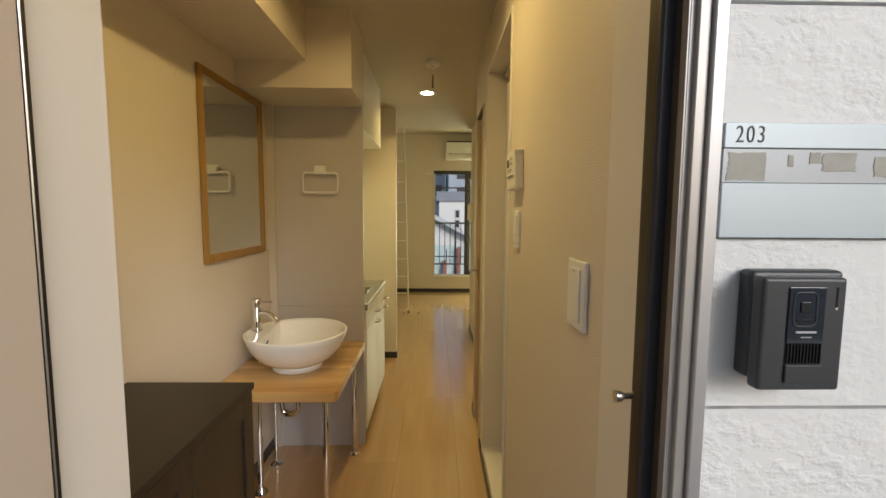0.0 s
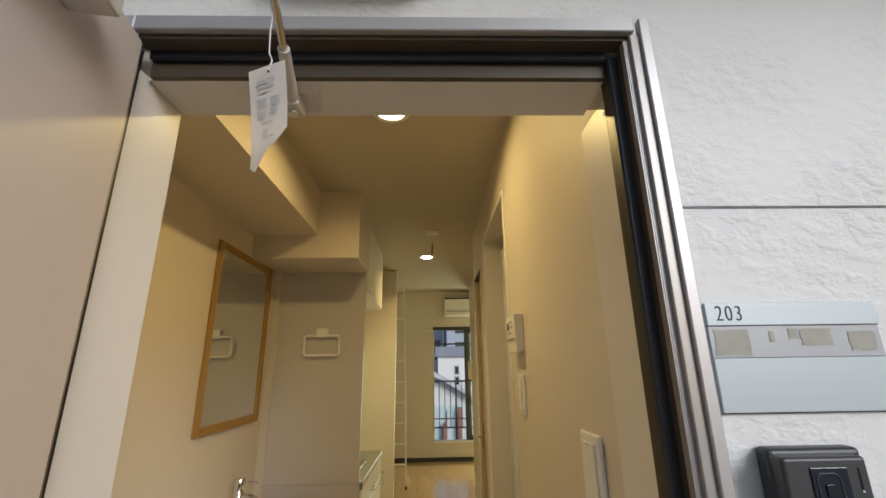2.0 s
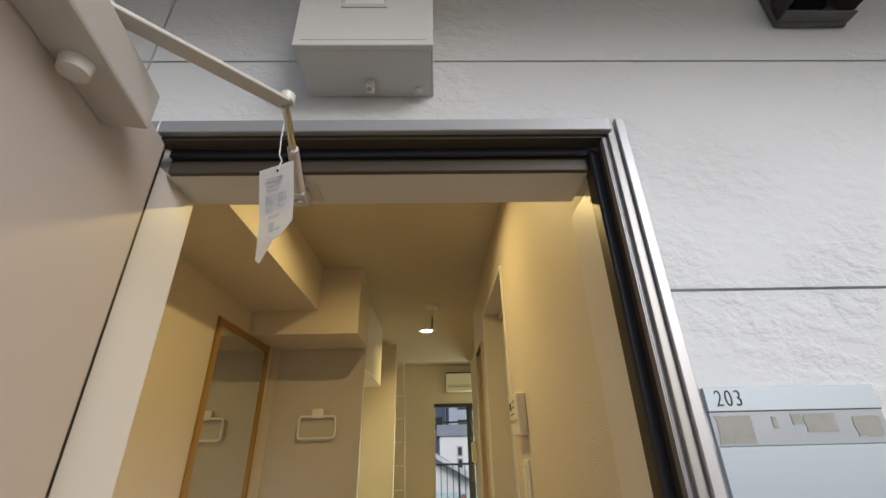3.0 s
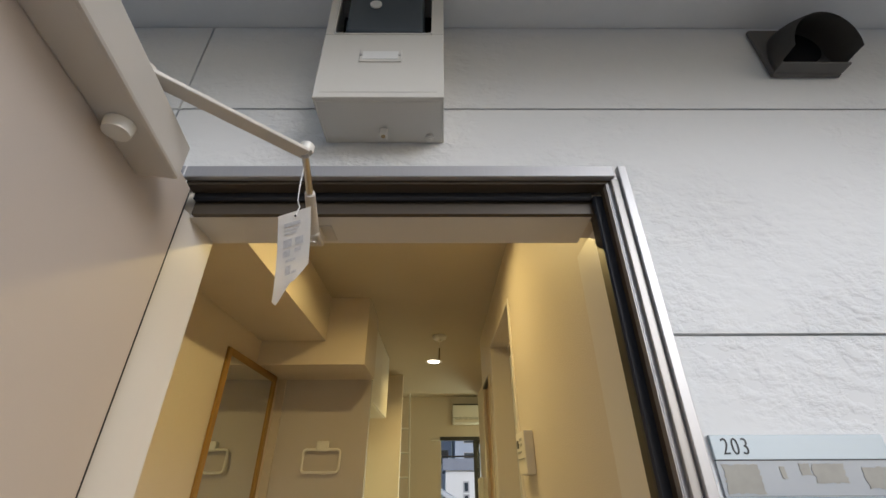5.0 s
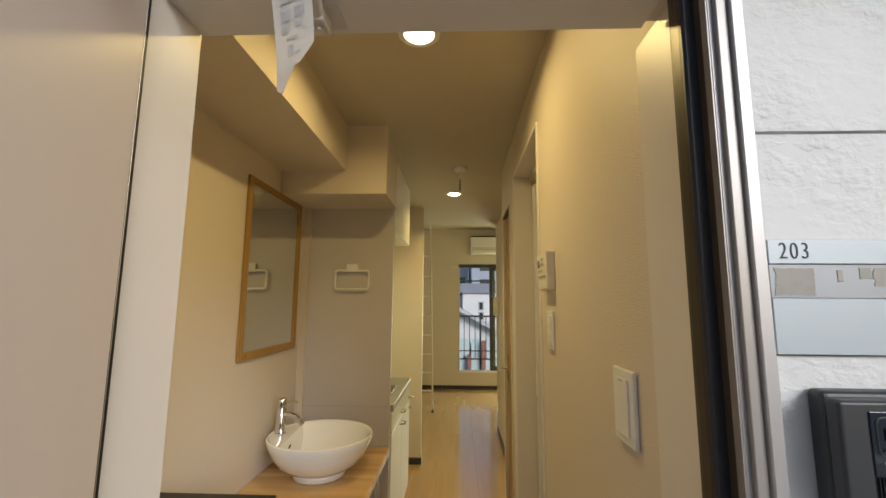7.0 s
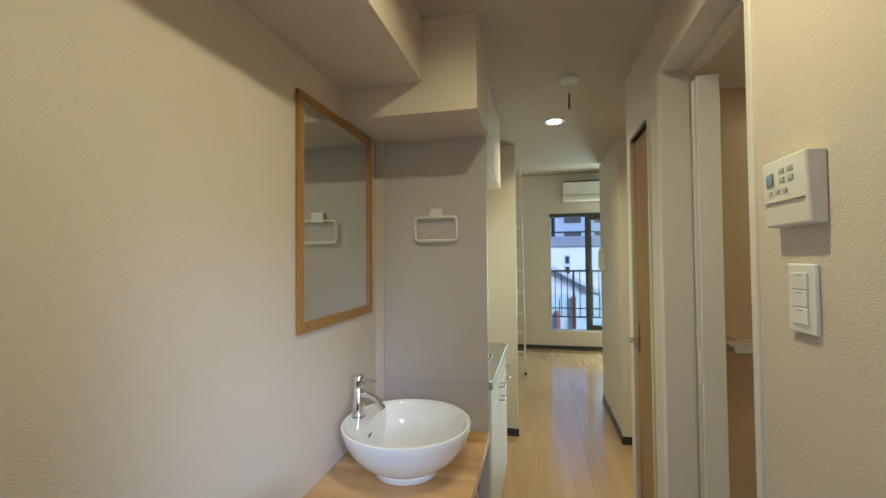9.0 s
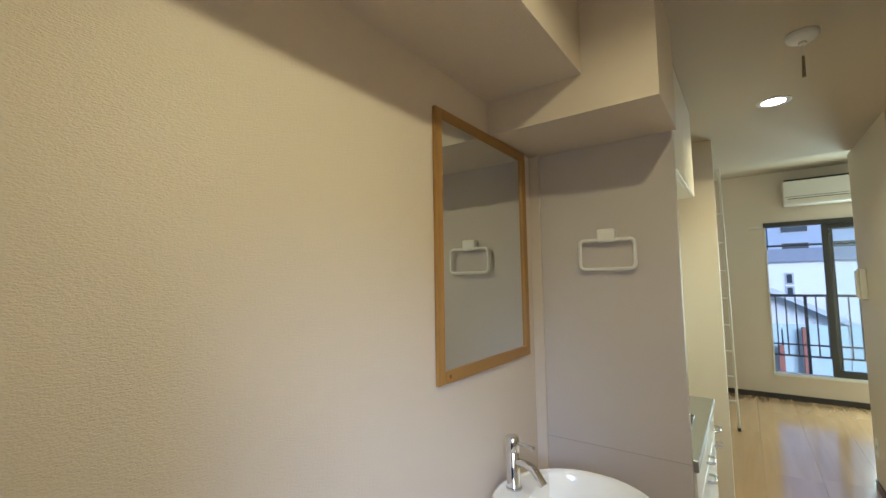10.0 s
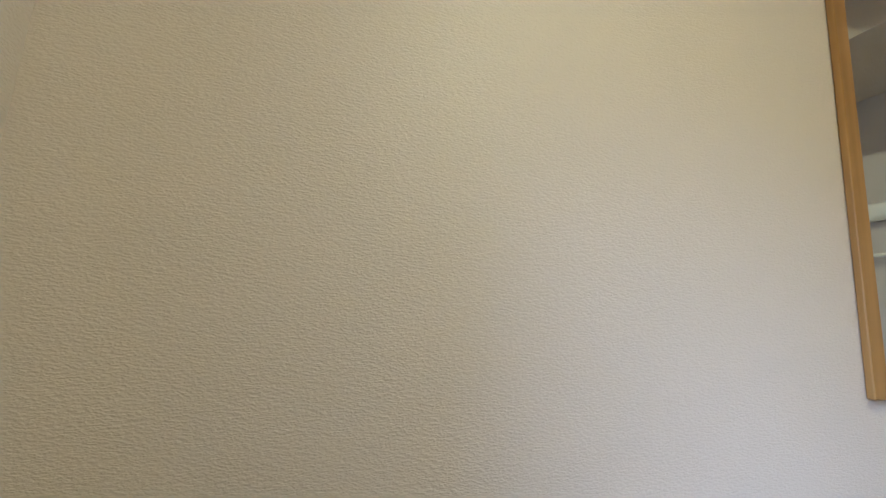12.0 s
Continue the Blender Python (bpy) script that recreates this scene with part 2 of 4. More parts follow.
def part(name, bm, material, parent=None, label="", smooth=False):
    """One mesh object in world places, under its thing or part."""
    off = BASE[parent.name] if parent else Vector((0, 0, 0))
    bmesh.ops.recalc_face_normals(bm, faces=bm.faces)
    bmesh.ops.translate(bm, verts=bm.verts, vec=-off)
    me = bpy.data.meshes.new(name)
    bm.to_mesh(me)
    bm.free()
    me.materials.append(material)
    if smooth:
        me.set_sharp_from_angle(angle=radians(40))
        for p in me.polygons:
            p.use_smooth = True
    ob = new(name, me)
    ob.parent = parent
    BASE[ob.name] = off
    if label:
        tagged(ob, label)
    return ob


def cell(name, rect, material, parent=None, bevel=0.0, label=""):
    return part(name, box(bmesh.new(), *rect, bevel), material, parent, label)


def structure(name, rects, material, label="", category="wall", smooth=False):
    bm = bmesh.new()
    for r in rects:
        box(bm, *r)
    return tagged(part(name, bm, material), label, category, kind="structure")


def words(name, text, size, m, material, parent, depth=0.0006):
    """Raised lettering with the built-in font, as a mesh."""
    cu = bpy.data.curves.new(name, "FONT")
    cu.offset = -0.0003
    cu.body, cu.size, cu.extrude, cu.align_x, cu.align_y, cu.space_character = text, size, depth, "LEFT", "CENTER", 1.22
    tmp = bpy.data.objects.new(name, cu)
    me = bpy.data.meshes.new_from_object(tmp)
    bpy.data.objects.remove(tmp)
    me.transform(m)
    me.transform(Matrix.Translation(-BASE[parent.name]))
    me.materials.clear()
    me.materials.append(material)
    ob = new(name, me)
    ob.parent = parent
    return ob


# ---- large structure ----
L, R, TOP = -0.94, 0.311, 2.40
structure("wall_left", [(L - 0.12, L, 0.60, 2.46, -0.12, TOP + 0.1)], WALL, "cream textured vinyl wallpaper on the entry wall")
structure("wall_right", [(R, R + 0.10, 0.60, 1.58, -0.12, TOP), (R, R + 0.10, 1.58, 2.29, 2.17, TOP), (R, R + 0.10, 2.29, 2.44, 0, TOP),
                         (R, R + 0.10, 2.44, 2.82, 2.05, TOP), (R, R + 0.10, 2.82, 2.92, 0, TOP)],
          WALL, "cream wallpapered corridor wall with two door openings")
structure("wall_front", [(L - 0.12, -0.424, 0.53, 0.60, -0.12, TOP), (-0.424, R + 0.1, 0.545, 0.605, 1.895, TOP), (R + 0.004, R + 0.1, 0.545, 0.60, -0.12, 1.895)],
          WALL, "cream wall around the inside of the entrance door")
structure("ceiling", [(L - 0.12, 1.0, 0.53, 1.287, TOP, TOP + 0.35), (L - 0.12, 1.0, 1.407, 4.93, TOP, TOP + 0.35), (-1.65, L - 0.12, 4.09, 4.93, TOP, TOP + 0.35), (L - 0.12, -0.20, 1.287, 1.407, TOP, TOP + 0.35), (-0.08, 1.0, 1.287, 1.407, TOP, TOP + 0.35)], CEIL, "cream papered corridor ceiling, colour darkened for shade", "ceiling")
structure("bulkhead", [(L, -0.596, 0.60, 2.10, 2.152, TOP)], WALL, "boxed-in cream beam along the ceiling", "beam")
structure("beam", [(L, -0.378, 2.10, 2.46, 2.026, TOP)], WALL, "boxed-in cream cross beam below the ceiling", "beam")
structure("wall_partition", [(L, -0.392, 2.46, 2.50, 0, 2.026)], PANEL, "smooth grey panel wall beside the washbasin")
structure("wall_kitchen", [(L - 0.12, L, 2.46, 4.01, 0, TOP)], WALL, "cream wall behind the kitchenette")
structure("wall_pier_left", [(L - 0.12, -0.343, 4.01, 4.09, 0, TOP)], WALL, "cream pier at the end of the corridor")
structure("wall_pier_right", [(0.46, 1.0, 4.03, 5.06, 0, TOP)], WALL, "cream pier beside the living room")
structure("wall_recess", [(R + 0.10, 1.0, 2.82, 2.92, 0, TOP), (0.95, 1.05, 2.92, 4.03, 0, TOP)], WALL, "cream wall of the recess")
structure("wall_living_left", [(-1.75, -1.65, 4.09, 7.57, 0, 2.80), (-1.75, L - 0.12, 3.97, 4.09, 0, 2.80)], WALL, "cream living room wall")
structure("wall_living_right", [(1.85, 1.95, 4.93, 7.57, 0, 2.80), (1.0, 1.95, 4.93, 5.06, 0, 2.80)], WALL, "cream living room wall")
structure("wall_living_front", [(-1.75, 0.015, 7.45, 7.57, 0, 2.80), (1.66, 1.95, 7.45, 7.57, 0, 2.80), (0.015, 1.66, 7.45, 7.57, 0, 0.30), (0.015, 1.66, 7.45, 7.57, 2.155, 2.80)],
          WALL, "cream living room wall around the balcony window")
structure("ceiling_living", [(-1.75, 1.95, 4.93, 7.57, 2.80, 2.90)], CEIL, "cream living room ceiling, colour darkened for shade", "ceiling")
for side, slab in (("front", (R + 0.1, 1.7, 1.30, 1.40, 0, TOP)), ("back", (R + 0.1, 1.7, 2.62, 2.72, 0, TOP)), ("end", (1.7, 1.8, 1.30, 2.72, 0, TOP))):
    structure("wall_bath_" + side, [slab], BATHW, "beige moulded bathroom wall panel", "wall")
structure("ceiling_bath", [(R + 0.1, 1.8, 1.30, 2.72, 2.2, 2.3)], WHITEP, "white bathroom ceiling panel", "ceiling")
structure("floor_bath", [(R + 0.1, 1.8, 1.30, 2.72, -0.05, 0.10)], CREAMP, "cream moulded bathroom floor", "floor")
structure("floor_entry", [(L - 0.12, R + 0.1, 0.51, 1.36, -0.20, -0.10)], CONCRETE, "grey entry floor one step down", "floor")

# outside walkway
structure("pavement", [(-4, 4, -1.00, 0.51, -0.26, -0.12)], CONCRETE, "grey concrete access walkway", "pavement")
structure("walkway_slab", [(-4, 4, -0.20, 0.53, 2.42, 2.60)], mat("slab_paint", (0.78, 0.78, 0.77), 0.8), "painted concrete slab over the walkway", "ceiling")
# parapet is out of view, added to limit the light reaching the walkway
structure("parapet", [(-4, 4, -1.10, -1.00, -0.26, 0.80)], STUCCO, "white painted parapet, unseen, added to shape the walkway light", "wall")
structure("ground", [(-300, 300, -300, 300, -3.6, -3.4)], mat("town_ground", (0.22, 0.22, 0.21), 0.9, vary=0.2, scale=0.3), "grey paved ground far below", "ground")
facade = structure("wall_facade", [(-4, -0.443, 0.522, 0.545, -0.26, 2.42), (0.340, 4, 0.522, 0.545, -0.26, 2.42), (-0.443, 0.340, 0.522, 0.545, 1.955, 2.42)], SEAL, "white textured siding in level boards")


def skirting(name, rects):
    return structure(name, rects, BASEB, "black vinyl skirting along the floor", "baseboard")


skirting("baseboard", [(-0.60, -0.343, 4.002, 4.01, 0, 0.06), (-0.343, -0.335, 4.002, 4.09, 0, 0.06), (0.452, 0.46, 4.022, 5.06, 0, 0.06), (0.46, 0.95, 4.022, 4.03, 0, 0.06),
                       (-1.65, 1.85, 7.442, 7.45, 0, 0.06), (L, L + 0.008, 1.36, 2.46, 0, 0.06), (R - 0.008, R, 1.36, 2.44, 0, 0.055), (R - 0.008, R, 2.82, 2.92, 0, 0.055)])
structure("trim", [(L, -0.913, 2.449, 2.46, 0.0, 2.026), (-0.913, -0.896, 2.446, 2.46, 0.0, 2.026)], TRIMP, "cream corner trim beside the grey panel", "trim")
structure("panel_joint", [(-0.896, -0.392, 2.4585, 2.4602, 0.868, 0.871)], JOINT, "thin level joint in the grey panel", "trim")
structure("bath_sill", [(R - 0.004, R + 0.1, 1.58, 2.29, -0.02, 0.10)], JAMB, "cream raised bathroom threshold", "trim")


def entrance_frame():
    fr = thing("door_frame", (0.3, 0.5, -0.1), "silver aluminium entrance door frame with black seals", "door frame", kind="structure")
    for x0, x1, sx in ((0.317, 0.340, 1), (-0.443, -0.413, -1)):
        e = x0 if sx > 0 else x1
        cell("outer_trim", (x0 + (0.0075 if sx > 0 else 0), x1, 0.462, 0.475, -0.12, 1.955), ALU, fr, 0.0015)
        if sx > 0:
            cell("step", (e - 0.006, e + 0.0073, 0.468, 0.475, -0.12, 1.93), ALUD, fr, 0.001)
            cell("face", (e - 0.012, e + 0.022, 0.4752, 0.50, -0.12, 1.93), ALU, fr, 0.001)
        if sx > 0:
            cell("lining", (e - 0.0135, e - 0.0122, 0.4755, 0.4875, -0.12, 1.925), ALUD, fr)
            cell("lining", (e - 0.0135, e - 0.0122, 0.4877, 0.50, -0.12, 1.925), HEADB, fr)
            cell("seal", (e - 0.029, e + 0.022, 0.5002, 0.512, -0.12, 1.92), RUBBER, fr, 0.003, "black rubber door seal")
            cell("stop", (e - 0.027, e + 0.022, 0.5122, 0.53, -0.12, 1.915), BRONZE, fr, 0.001)
            cell("inner_trim", (e - 0.022, e + 0.022, 0.5302, 0.5449, -0.12, 1.91), HEADB, fr, 0.001)
        else:
            cell("seal", (e - 0.02, e - 0.002, 0.4752, 0.496, -0.12, 1.92), RUBBER, fr, 0.002, "black rubber door seal")
            cell("bead", (e - 0.003, e - 0.0005, 0.486, 0.489, -0.12, 1.92), SATIN, fr, 0.001, "bright metal bead")
    cell("head_trim", (-0.4128, 0.3168, 0.462, 0.475, 1.931, 1.955), ALU, fr, 0.0015)
    cell("head_lining", (-0.4128, 0.3168, 0.4752, 0.50, 1.925, 1.95), HEADB, fr)
    cell("head_seal", (-0.4128, 0.288, 0.5002, 0.512, 1.912, 1.95), RUBBER, fr, 0.003)
    cell("head_stop", (-0.4128, 0.290, 0.5122, 0.5218, 1.8885, 1.95), HEADB, fr)
    cell("left_reveal", (-0.446, -0.421, 0.4962, 0.61, -0.12, 1.8945), JAMB, fr, 0.001, "cream painted steel reveal")
    cell("right_reveal", (R - 0.003, R + 0.02, 0.5452, 0.68, -0.12, 1.8945), JAMB, fr, 0.001, "cream painted steel reveal")
    cell("head_reveal", (-0.4208, 0.288, 0.522, 0.612, 1.888, 1.8948), JAMB, fr)
    cell("sill", (-0.443, 0.340, 0.462, 0.612, -0.12, -0.085), SATIN, fr, 0.003, "steel threshold")
    st = part("strike_plate", box(bmesh.new(), 0.2985, 0.300, 0.532, 0.544, 1.165, 1.205, 0.0005), SATIN, fr)
    part("strike_pin", rod(rod(bmesh.new(), (0.30, 0.538, 1.187), (0.272, 0.538, 1.187), 0.0045), (0.277, 0.538, 1.187), (0.270, 0.538, 1.187), 0.008), SATIN, fr, "steel door stop pin", True)
    for x in (-0.33, -0.02, 0.26):
        part("screw", rod(bmesh.new(), (x, 0.517, 1.9002), (x, 0.517, 1.898), 0.004, n=12), BRONZE, fr)


entrance_frame()

# the open entrance door, its face turned to the walkway's middle
HX, HY = -0.392, 0.462
DX, DY = 0.19, -0.982


def leafpoint(s, out, z):
    """A place s along the leaf from its hinge and out from its inner face."""
    return Vector((HX + DX * s - DY * out, HY + DY * s + DX * out, z))


LEAFM = Matrix(((DX, -DY, 0, HX), (DY, DX, 0, HY), (0, 0, 1, 0), (0, 0, 0, 1)))


def leafbox(s0, s1, o0, o1, z0, z1, bevel=0.0, seg=1):
    bm = box(bmesh.new(), s0, s1, o0, o1, z0, z1, bevel, seg)
    bm.transform(LEAFM)
    return bm


def entrance_door():
    d = thing("door_1", (HX, HY, -0.08), "beige steel entrance door standing open", "door", kind="structure")
    part("leaf", leafbox(0.0, 0.735, -0.04, 0.0, -0.08, 1.905, 0.003, 2), DOORPAINT, d)
    part("edge_seal", leafbox(-0.006, -0.0005, -0.03, -0.004, -0.08, 1.90), RUBBER, d)
    h = part("handle", leafbox(0.67, 0.69, 0.045, 0.06, 0.82, 0.98, 0.006, 2), SATIN, d, "steel lever handle")
    part("rose", leafbox(0.66, 0.70, 0.0, 0.008, 0.86, 0.94, 0.003), SATIN, d)
    part("spindle", leafbox(0.674, 0.686, 0.008, 0.046, 0.894, 0.906), SATIN, d)


entrance_door()


def door_closer():
    c = thing("door_closer", leafpoint(0.2, 0.0, 1.82), "beige painted overhead closer on the open door", "door closer")
    part("body", leafbox(0.138, 0.43, -0.001, 0.050, 1.820, 1.876, 0.004, 2), CLOSER, c)
    end = leafbox(0.136, 0.139, 0.004, 0.044, 1.824, 1.870, 0.001)
    part("end_cap", end, CLOSER, c)
    part("valve", rod(bmesh.new(), leafpoint(0.232, 0.022, 1.8198), leafpoint(0.232, 0.022, 1.806), 0.015, 0.0135, 24), CREAMP, c, "round cream valve cap", True)
    part("spindle", rod(bmesh.new(), leafpoint(0.25, 0.03, 1.8762), leafpoint(0.25, 0.03, 1.892), 0.012), CLOSER, c, "", True)
    a, b = leafpoint(0.25, 0.03, 1.884), Vector((-0.176, 0.372, 1.899))
    d = (b - a)
    q = d.to_track_quat("X", "Z").to_matrix().to_4x4()
    bm = box(bmesh.new(), 0, d.length, -0.0115, 0.0115, -0.003, 0.003, 0.001)
    bm.transform(Matrix.Translation(a) @ q)
    arm = part("main_arm", bm, CLOSER, c)
    part("elbow_cap", lathe(bmesh.new(), [(0.009, 0.0), (0.0105, 0.004), (0.0105, 0.012), (0.007, 0.016)], (b.x, b.y, b.z + 0.0032), 24), CREAMP, c, "round cream elbow cap", True)
    e = Vector((-0.212, 0.568, 1.876))
    mid = b.lerp(e, 0.42)
    part("link_rod", rod(bmesh.new(), b - Vector((0, 0, 0.004)), mid, 0.0055), SATIN, c, "thin steel rod", True)
    part("link_sleeve", rod(bmesh.new(), mid, e, 0.0085, 0.0105), CLOSER, c, "", True)
    part("shoe", box(bmesh.new(), e.x - 0.014, e.x + 0.014, e.y - 0.02, e.y + 0.02, 1.866, 1.8895, 0.003, 2), CLOSER, c)
    part("shoe_plate", box(bmesh.new(), e.x - 0.035, e.x + 0.035, 0.548, 0.600, 1.8858, 1.8898, 0.001), CLOSER, c)
    part("pivot", rod(bmesh.new(), (e.x, e.y, 1.866), (e.x, e.y, 1.860), 0.008), SATIN, c, "", True)


door_closer()


def tag_label():
    t = thing("paper_tag", (-0.19, 0.41, 1.70), "white printed paper tag tied to the closer arm", "tag")
    bm = bmesh.new()
    n, m = 14, 6
    grid = []
    for i in range(n + 1):
        v = i / n
        row = []
        for j in range(m + 1):
            u = j / m
            w = 0.049 - 0.075 * max(0, v - 0.72)
            x = -0.215 + 0.010 * v + w * u
            y = 0.415 + 0.010 * math.sin(2.6 * v) - 0.012 * u + 0.010 * v * v * (1 - u)
            z = 1.818 - 0.123 * v + 0.009 * u - (0.016 * (1 - abs(2 * u - 0.7)) if v > 0.95 else 0)
            row.append(bm.verts.new((x, y, z)))
        grid.append(row)
    for a, b in zip(grid, grid[1:]):
        for j in range(m):
            bm.faces.new((a[j], a[j + 1], b[j + 1], b[j]))
    bmesh.ops.solidify(bm, geom=bm.faces[:], thickness=0.0006)
    sheet = part("sheet", bm, PAPER, t, "", True)
    rows = [(0.13, 0.20, 0.70, 0.006), (0.20, 0.22, 0.66, 0.003), (0.25, 0.22, 0.60, 0.003), (0.33, 0.20, 0.45, 0.012), (0.33, 0.56, 0.80, 0.012), (0.46, 0.20, 0.42, 0.010),
            (0.46, 0.55, 0.75, 0.006), (0.58, 0.30, 0.60, 0.004), (0.66, 0.32, 0.48, 0.014), (0.74, 0.5, 0.66, 0.004), (0.83, 0.36, 0.50, 0.006)]
    for v, u0, u1, h in rows:
        bm = bmesh.new()
        vs = []
        for u, dv in ((u0, 0), (u1, 0), (u1, h / 0.123), (u0, h / 0.123)):
            w = v + dv
            x = -0.215 + 0.010 * w + 0.049 * u
            y = 0.415 + 0.010 * math.sin(2.6 * w) - 0.012 * u + 0.010 * w * w * (1 - u) - 0.0016
            vs.append(bm.verts.new((x, y, 1.818 - 0.123 * w + 0.009 * u)))
        bm.faces.new(vs)
        bmesh.ops.solidify(bm, geom=bm.faces[:], thickness=0.0002)
        part("print", bm, GREYINK, t, "faint grey print")
    part("string", tube(bmesh.new(), [(-0.183, 0.392, 1.894), (-0.185, 0.396, 1.86), (-0.187, 0.404, 1.838), (-0.184, 0.408, 1.830), (-0.188, 0.4095, 1.816)], 0.0009, 6), PAPER, t, "thin white string")
    part("hole", rod(bmesh.new(), (-0.188, 0.4105, 1.815), (-0.188, 0.4085, 1.815), 0.0016, n=10), INK, t)


GREYINK = mat("faded_ink", (0.66, 0.66, 0.67), 0.8, vary=0.3, scale=300)
tag_label()


def number_plate():
    p = thing("number_plate", (0.37, 0.51, 1.398), "brushed metal name plate with the number 203 and torn sticker remains", "sign")
    cell("number_strip", (0.3715, 0.599, 0.5045, 0.5095, 1.504, 1.533), PLATE, p, 0.0006)
    cell("middle_strip", (0.372, 0.598, 0.5065, 0.5095, 1.4635, 1.5035), PLATE2, p, 0.0004, "clear strip with sticker remains")
    cell("lower_strip", (0.3715, 0.599, 0.5045, 0.5095, 1.398, 1.463), PLATE, p, 0.0006)
    cell("groove", (0.3718, 0.5985, 0.5055, 0.5095, 1.5030, 1.5042), INK, p)
    cell("groove", (0.3718, 0.5985, 0.5060, 0.5095, 1.3965, 1.3982), INK, p)
    words("number", "203", 0.0285, Matrix.Translation((0.3835, 0.5042, 1.5185)) @ Euler((radians(90), 0, 0)).to_matrix().to_4x4() @ Matrix.Diagonal((0.74, 1, 1, 1)), INK, p)
    rnd = random.Random(7)
    for x0, x1, z0, z1 in ((0.376, 0.425, 1.4655, 1.4995), (0.450, 0.457, 1.482, 1.497), (0.4755, 0.4895, 1.486, 1.500), (0.490, 0.5335, 1.477, 1.4995), (0.5535, 0.592, 1.470, 1.4965)):
        k = 40
        edge = []
        for i in range(k):
            a = 2 * math.pi * i / k
            e = max(abs(math.cos(a)), abs(math.sin(a)))
            j = (1 - 0.16 * rnd.random()) / e
            edge.append(((x0 + x1) / 2 + (x1 - x0) / 2 * math.cos(a) * j, (z0 + z1) / 2 + (z1 - z0) / 2 * math.sin(a) * j))
        bm = bmesh.new()
        A = [bm.verts.new((x, 0.5058, z)) for x, z in edge]
        B = [bm.verts.new((x, 0.5064, z)) for x, z in edge]
        bm.faces.new(A)
        bm.faces.new(B[::-1])
        for i in range(k):
            bm.faces.new((A[i], B[i], B[(i + 1) % k], A[(i + 1) % k]))
        part("sticker_scrap", bm, STICKY, p, "torn tan sticker remains")


PLATE = mat("plate_aluminium", (0.44, 0.50, 0.54), 0.4, 0.2, vary=0.05, scale=3, stretch=(0.5, 1, 30), bscale=10)
PLATE2 = mat("plate_acrylic", (0.37, 0.40, 0.44), 0.3, 0.1, vary=0.08, scale=8)
STICKY = mat("sticker_glue", (0.37, 0.355, 0.31), 0.7, vary=0.12, scale=60)
number_plate()


def door_intercom():
    i = thing("door_intercom", (0.45, 0.51, 1.23), "dark grey camera door station on the white siding", "intercom")
    part("back_box", box(bmesh.new(), 0.401, 0.512, 0.486, 0.5095, 1.232, 1.361, 0.006, 3), DARKP, i)
    part("gap", box(bmesh.new(), 0.400, 0.500, 0.478, 0.4862, 1.236, 1.355, 0.002), BLACKP, i)
    body = part("front_cover", box(bmesh.new(), 0.3955, 0.490, 0.460, 0.4782, 1.2275, 1.3565, 0.004, 3), DARKP, i, "dark grey front cover")
    part("window", box(bmesh.new(), 0.4235, 0.4645, 0.4582, 0.4599, 1.283, 1.3462, 0.0007, 2), LENS, i, "smoked camera window")
    ring = [Vector((x, 0.4580, z)) for cx, cz, a in ((0.4475, 1.3335, 0), (0.4355, 1.3335, 90), (0.4355, 1.3095, 180), (0.4475, 1.3095, 270))
            for x, z in [(cx + 0.007 * math.cos(radians(a + 15 * q)), cz + 0.007 * math.sin(radians(a + 15 * q))) for q in range(7)]]
    part("camera_bezel", tube(bmesh.new(), ring, 0.0009, 8, True), DARKP, i, "rounded bezel round the lens", True)
    part("camera_lens", box(bmesh.new(), 0.4362, 0.4468, 0.4568, 0.4581, 1.3175, 1.3300, 0.0006, 2), BLACKP, i)
    part("lens_bar", box(bmesh.new(), 0.4335, 0.4495, 0.4572, 0.4581, 1.3070, 1.3105, 0.0004), BLACKP, i)
    part("speaker_recess", box(bmesh.new(), 0.4235, 0.4645, 0.4592, 0.4599, 1.2592, 1.2825, 0.0002), BLACKP, i)
    for k in range(11):
        x = 0.4250 + k * 0.0037
        part("slat", box(bmesh.new(), x, x + 0.0013, 0.4576, 0.4591, 1.2597, 1.2820, 0.0003), BLACKP, i)
    part("call_button", box(bmesh.new(), 0.4238, 0.4642, 0.4570, 0.4599, 1.2375, 1.2585, 0.0013, 3), DARKP, i, "wide dark call button")
    part("indicator", box(bmesh.new(), 0.4770, 0.4795, 0.4594, 0.46, 1.324, 1.346, 0.0002), BLACKP, i)
    part("indicator_dot", rod(bmesh.new(), (0.4782, 0.4600, 1.322), (0.4782, 0.4592, 1.322), 0.0011, n=10), WHITEP, i)
    part("maker_mark", box(bmesh.new(), 0.4330, 0.4560, 0.4577, 0.4582, 1.2945, 1.2968), PALEMARK, i, "pale maker's mark")
    part("maker_mark", box(bmesh.new(), 0.4390, 0.4510, 0.4577, 0.4582, 1.2893, 1.2906), SEAL, i)


PALEMARK = mat("pale_mark", (0.42, 0.43, 0.45), 0.5)

door_intercom()


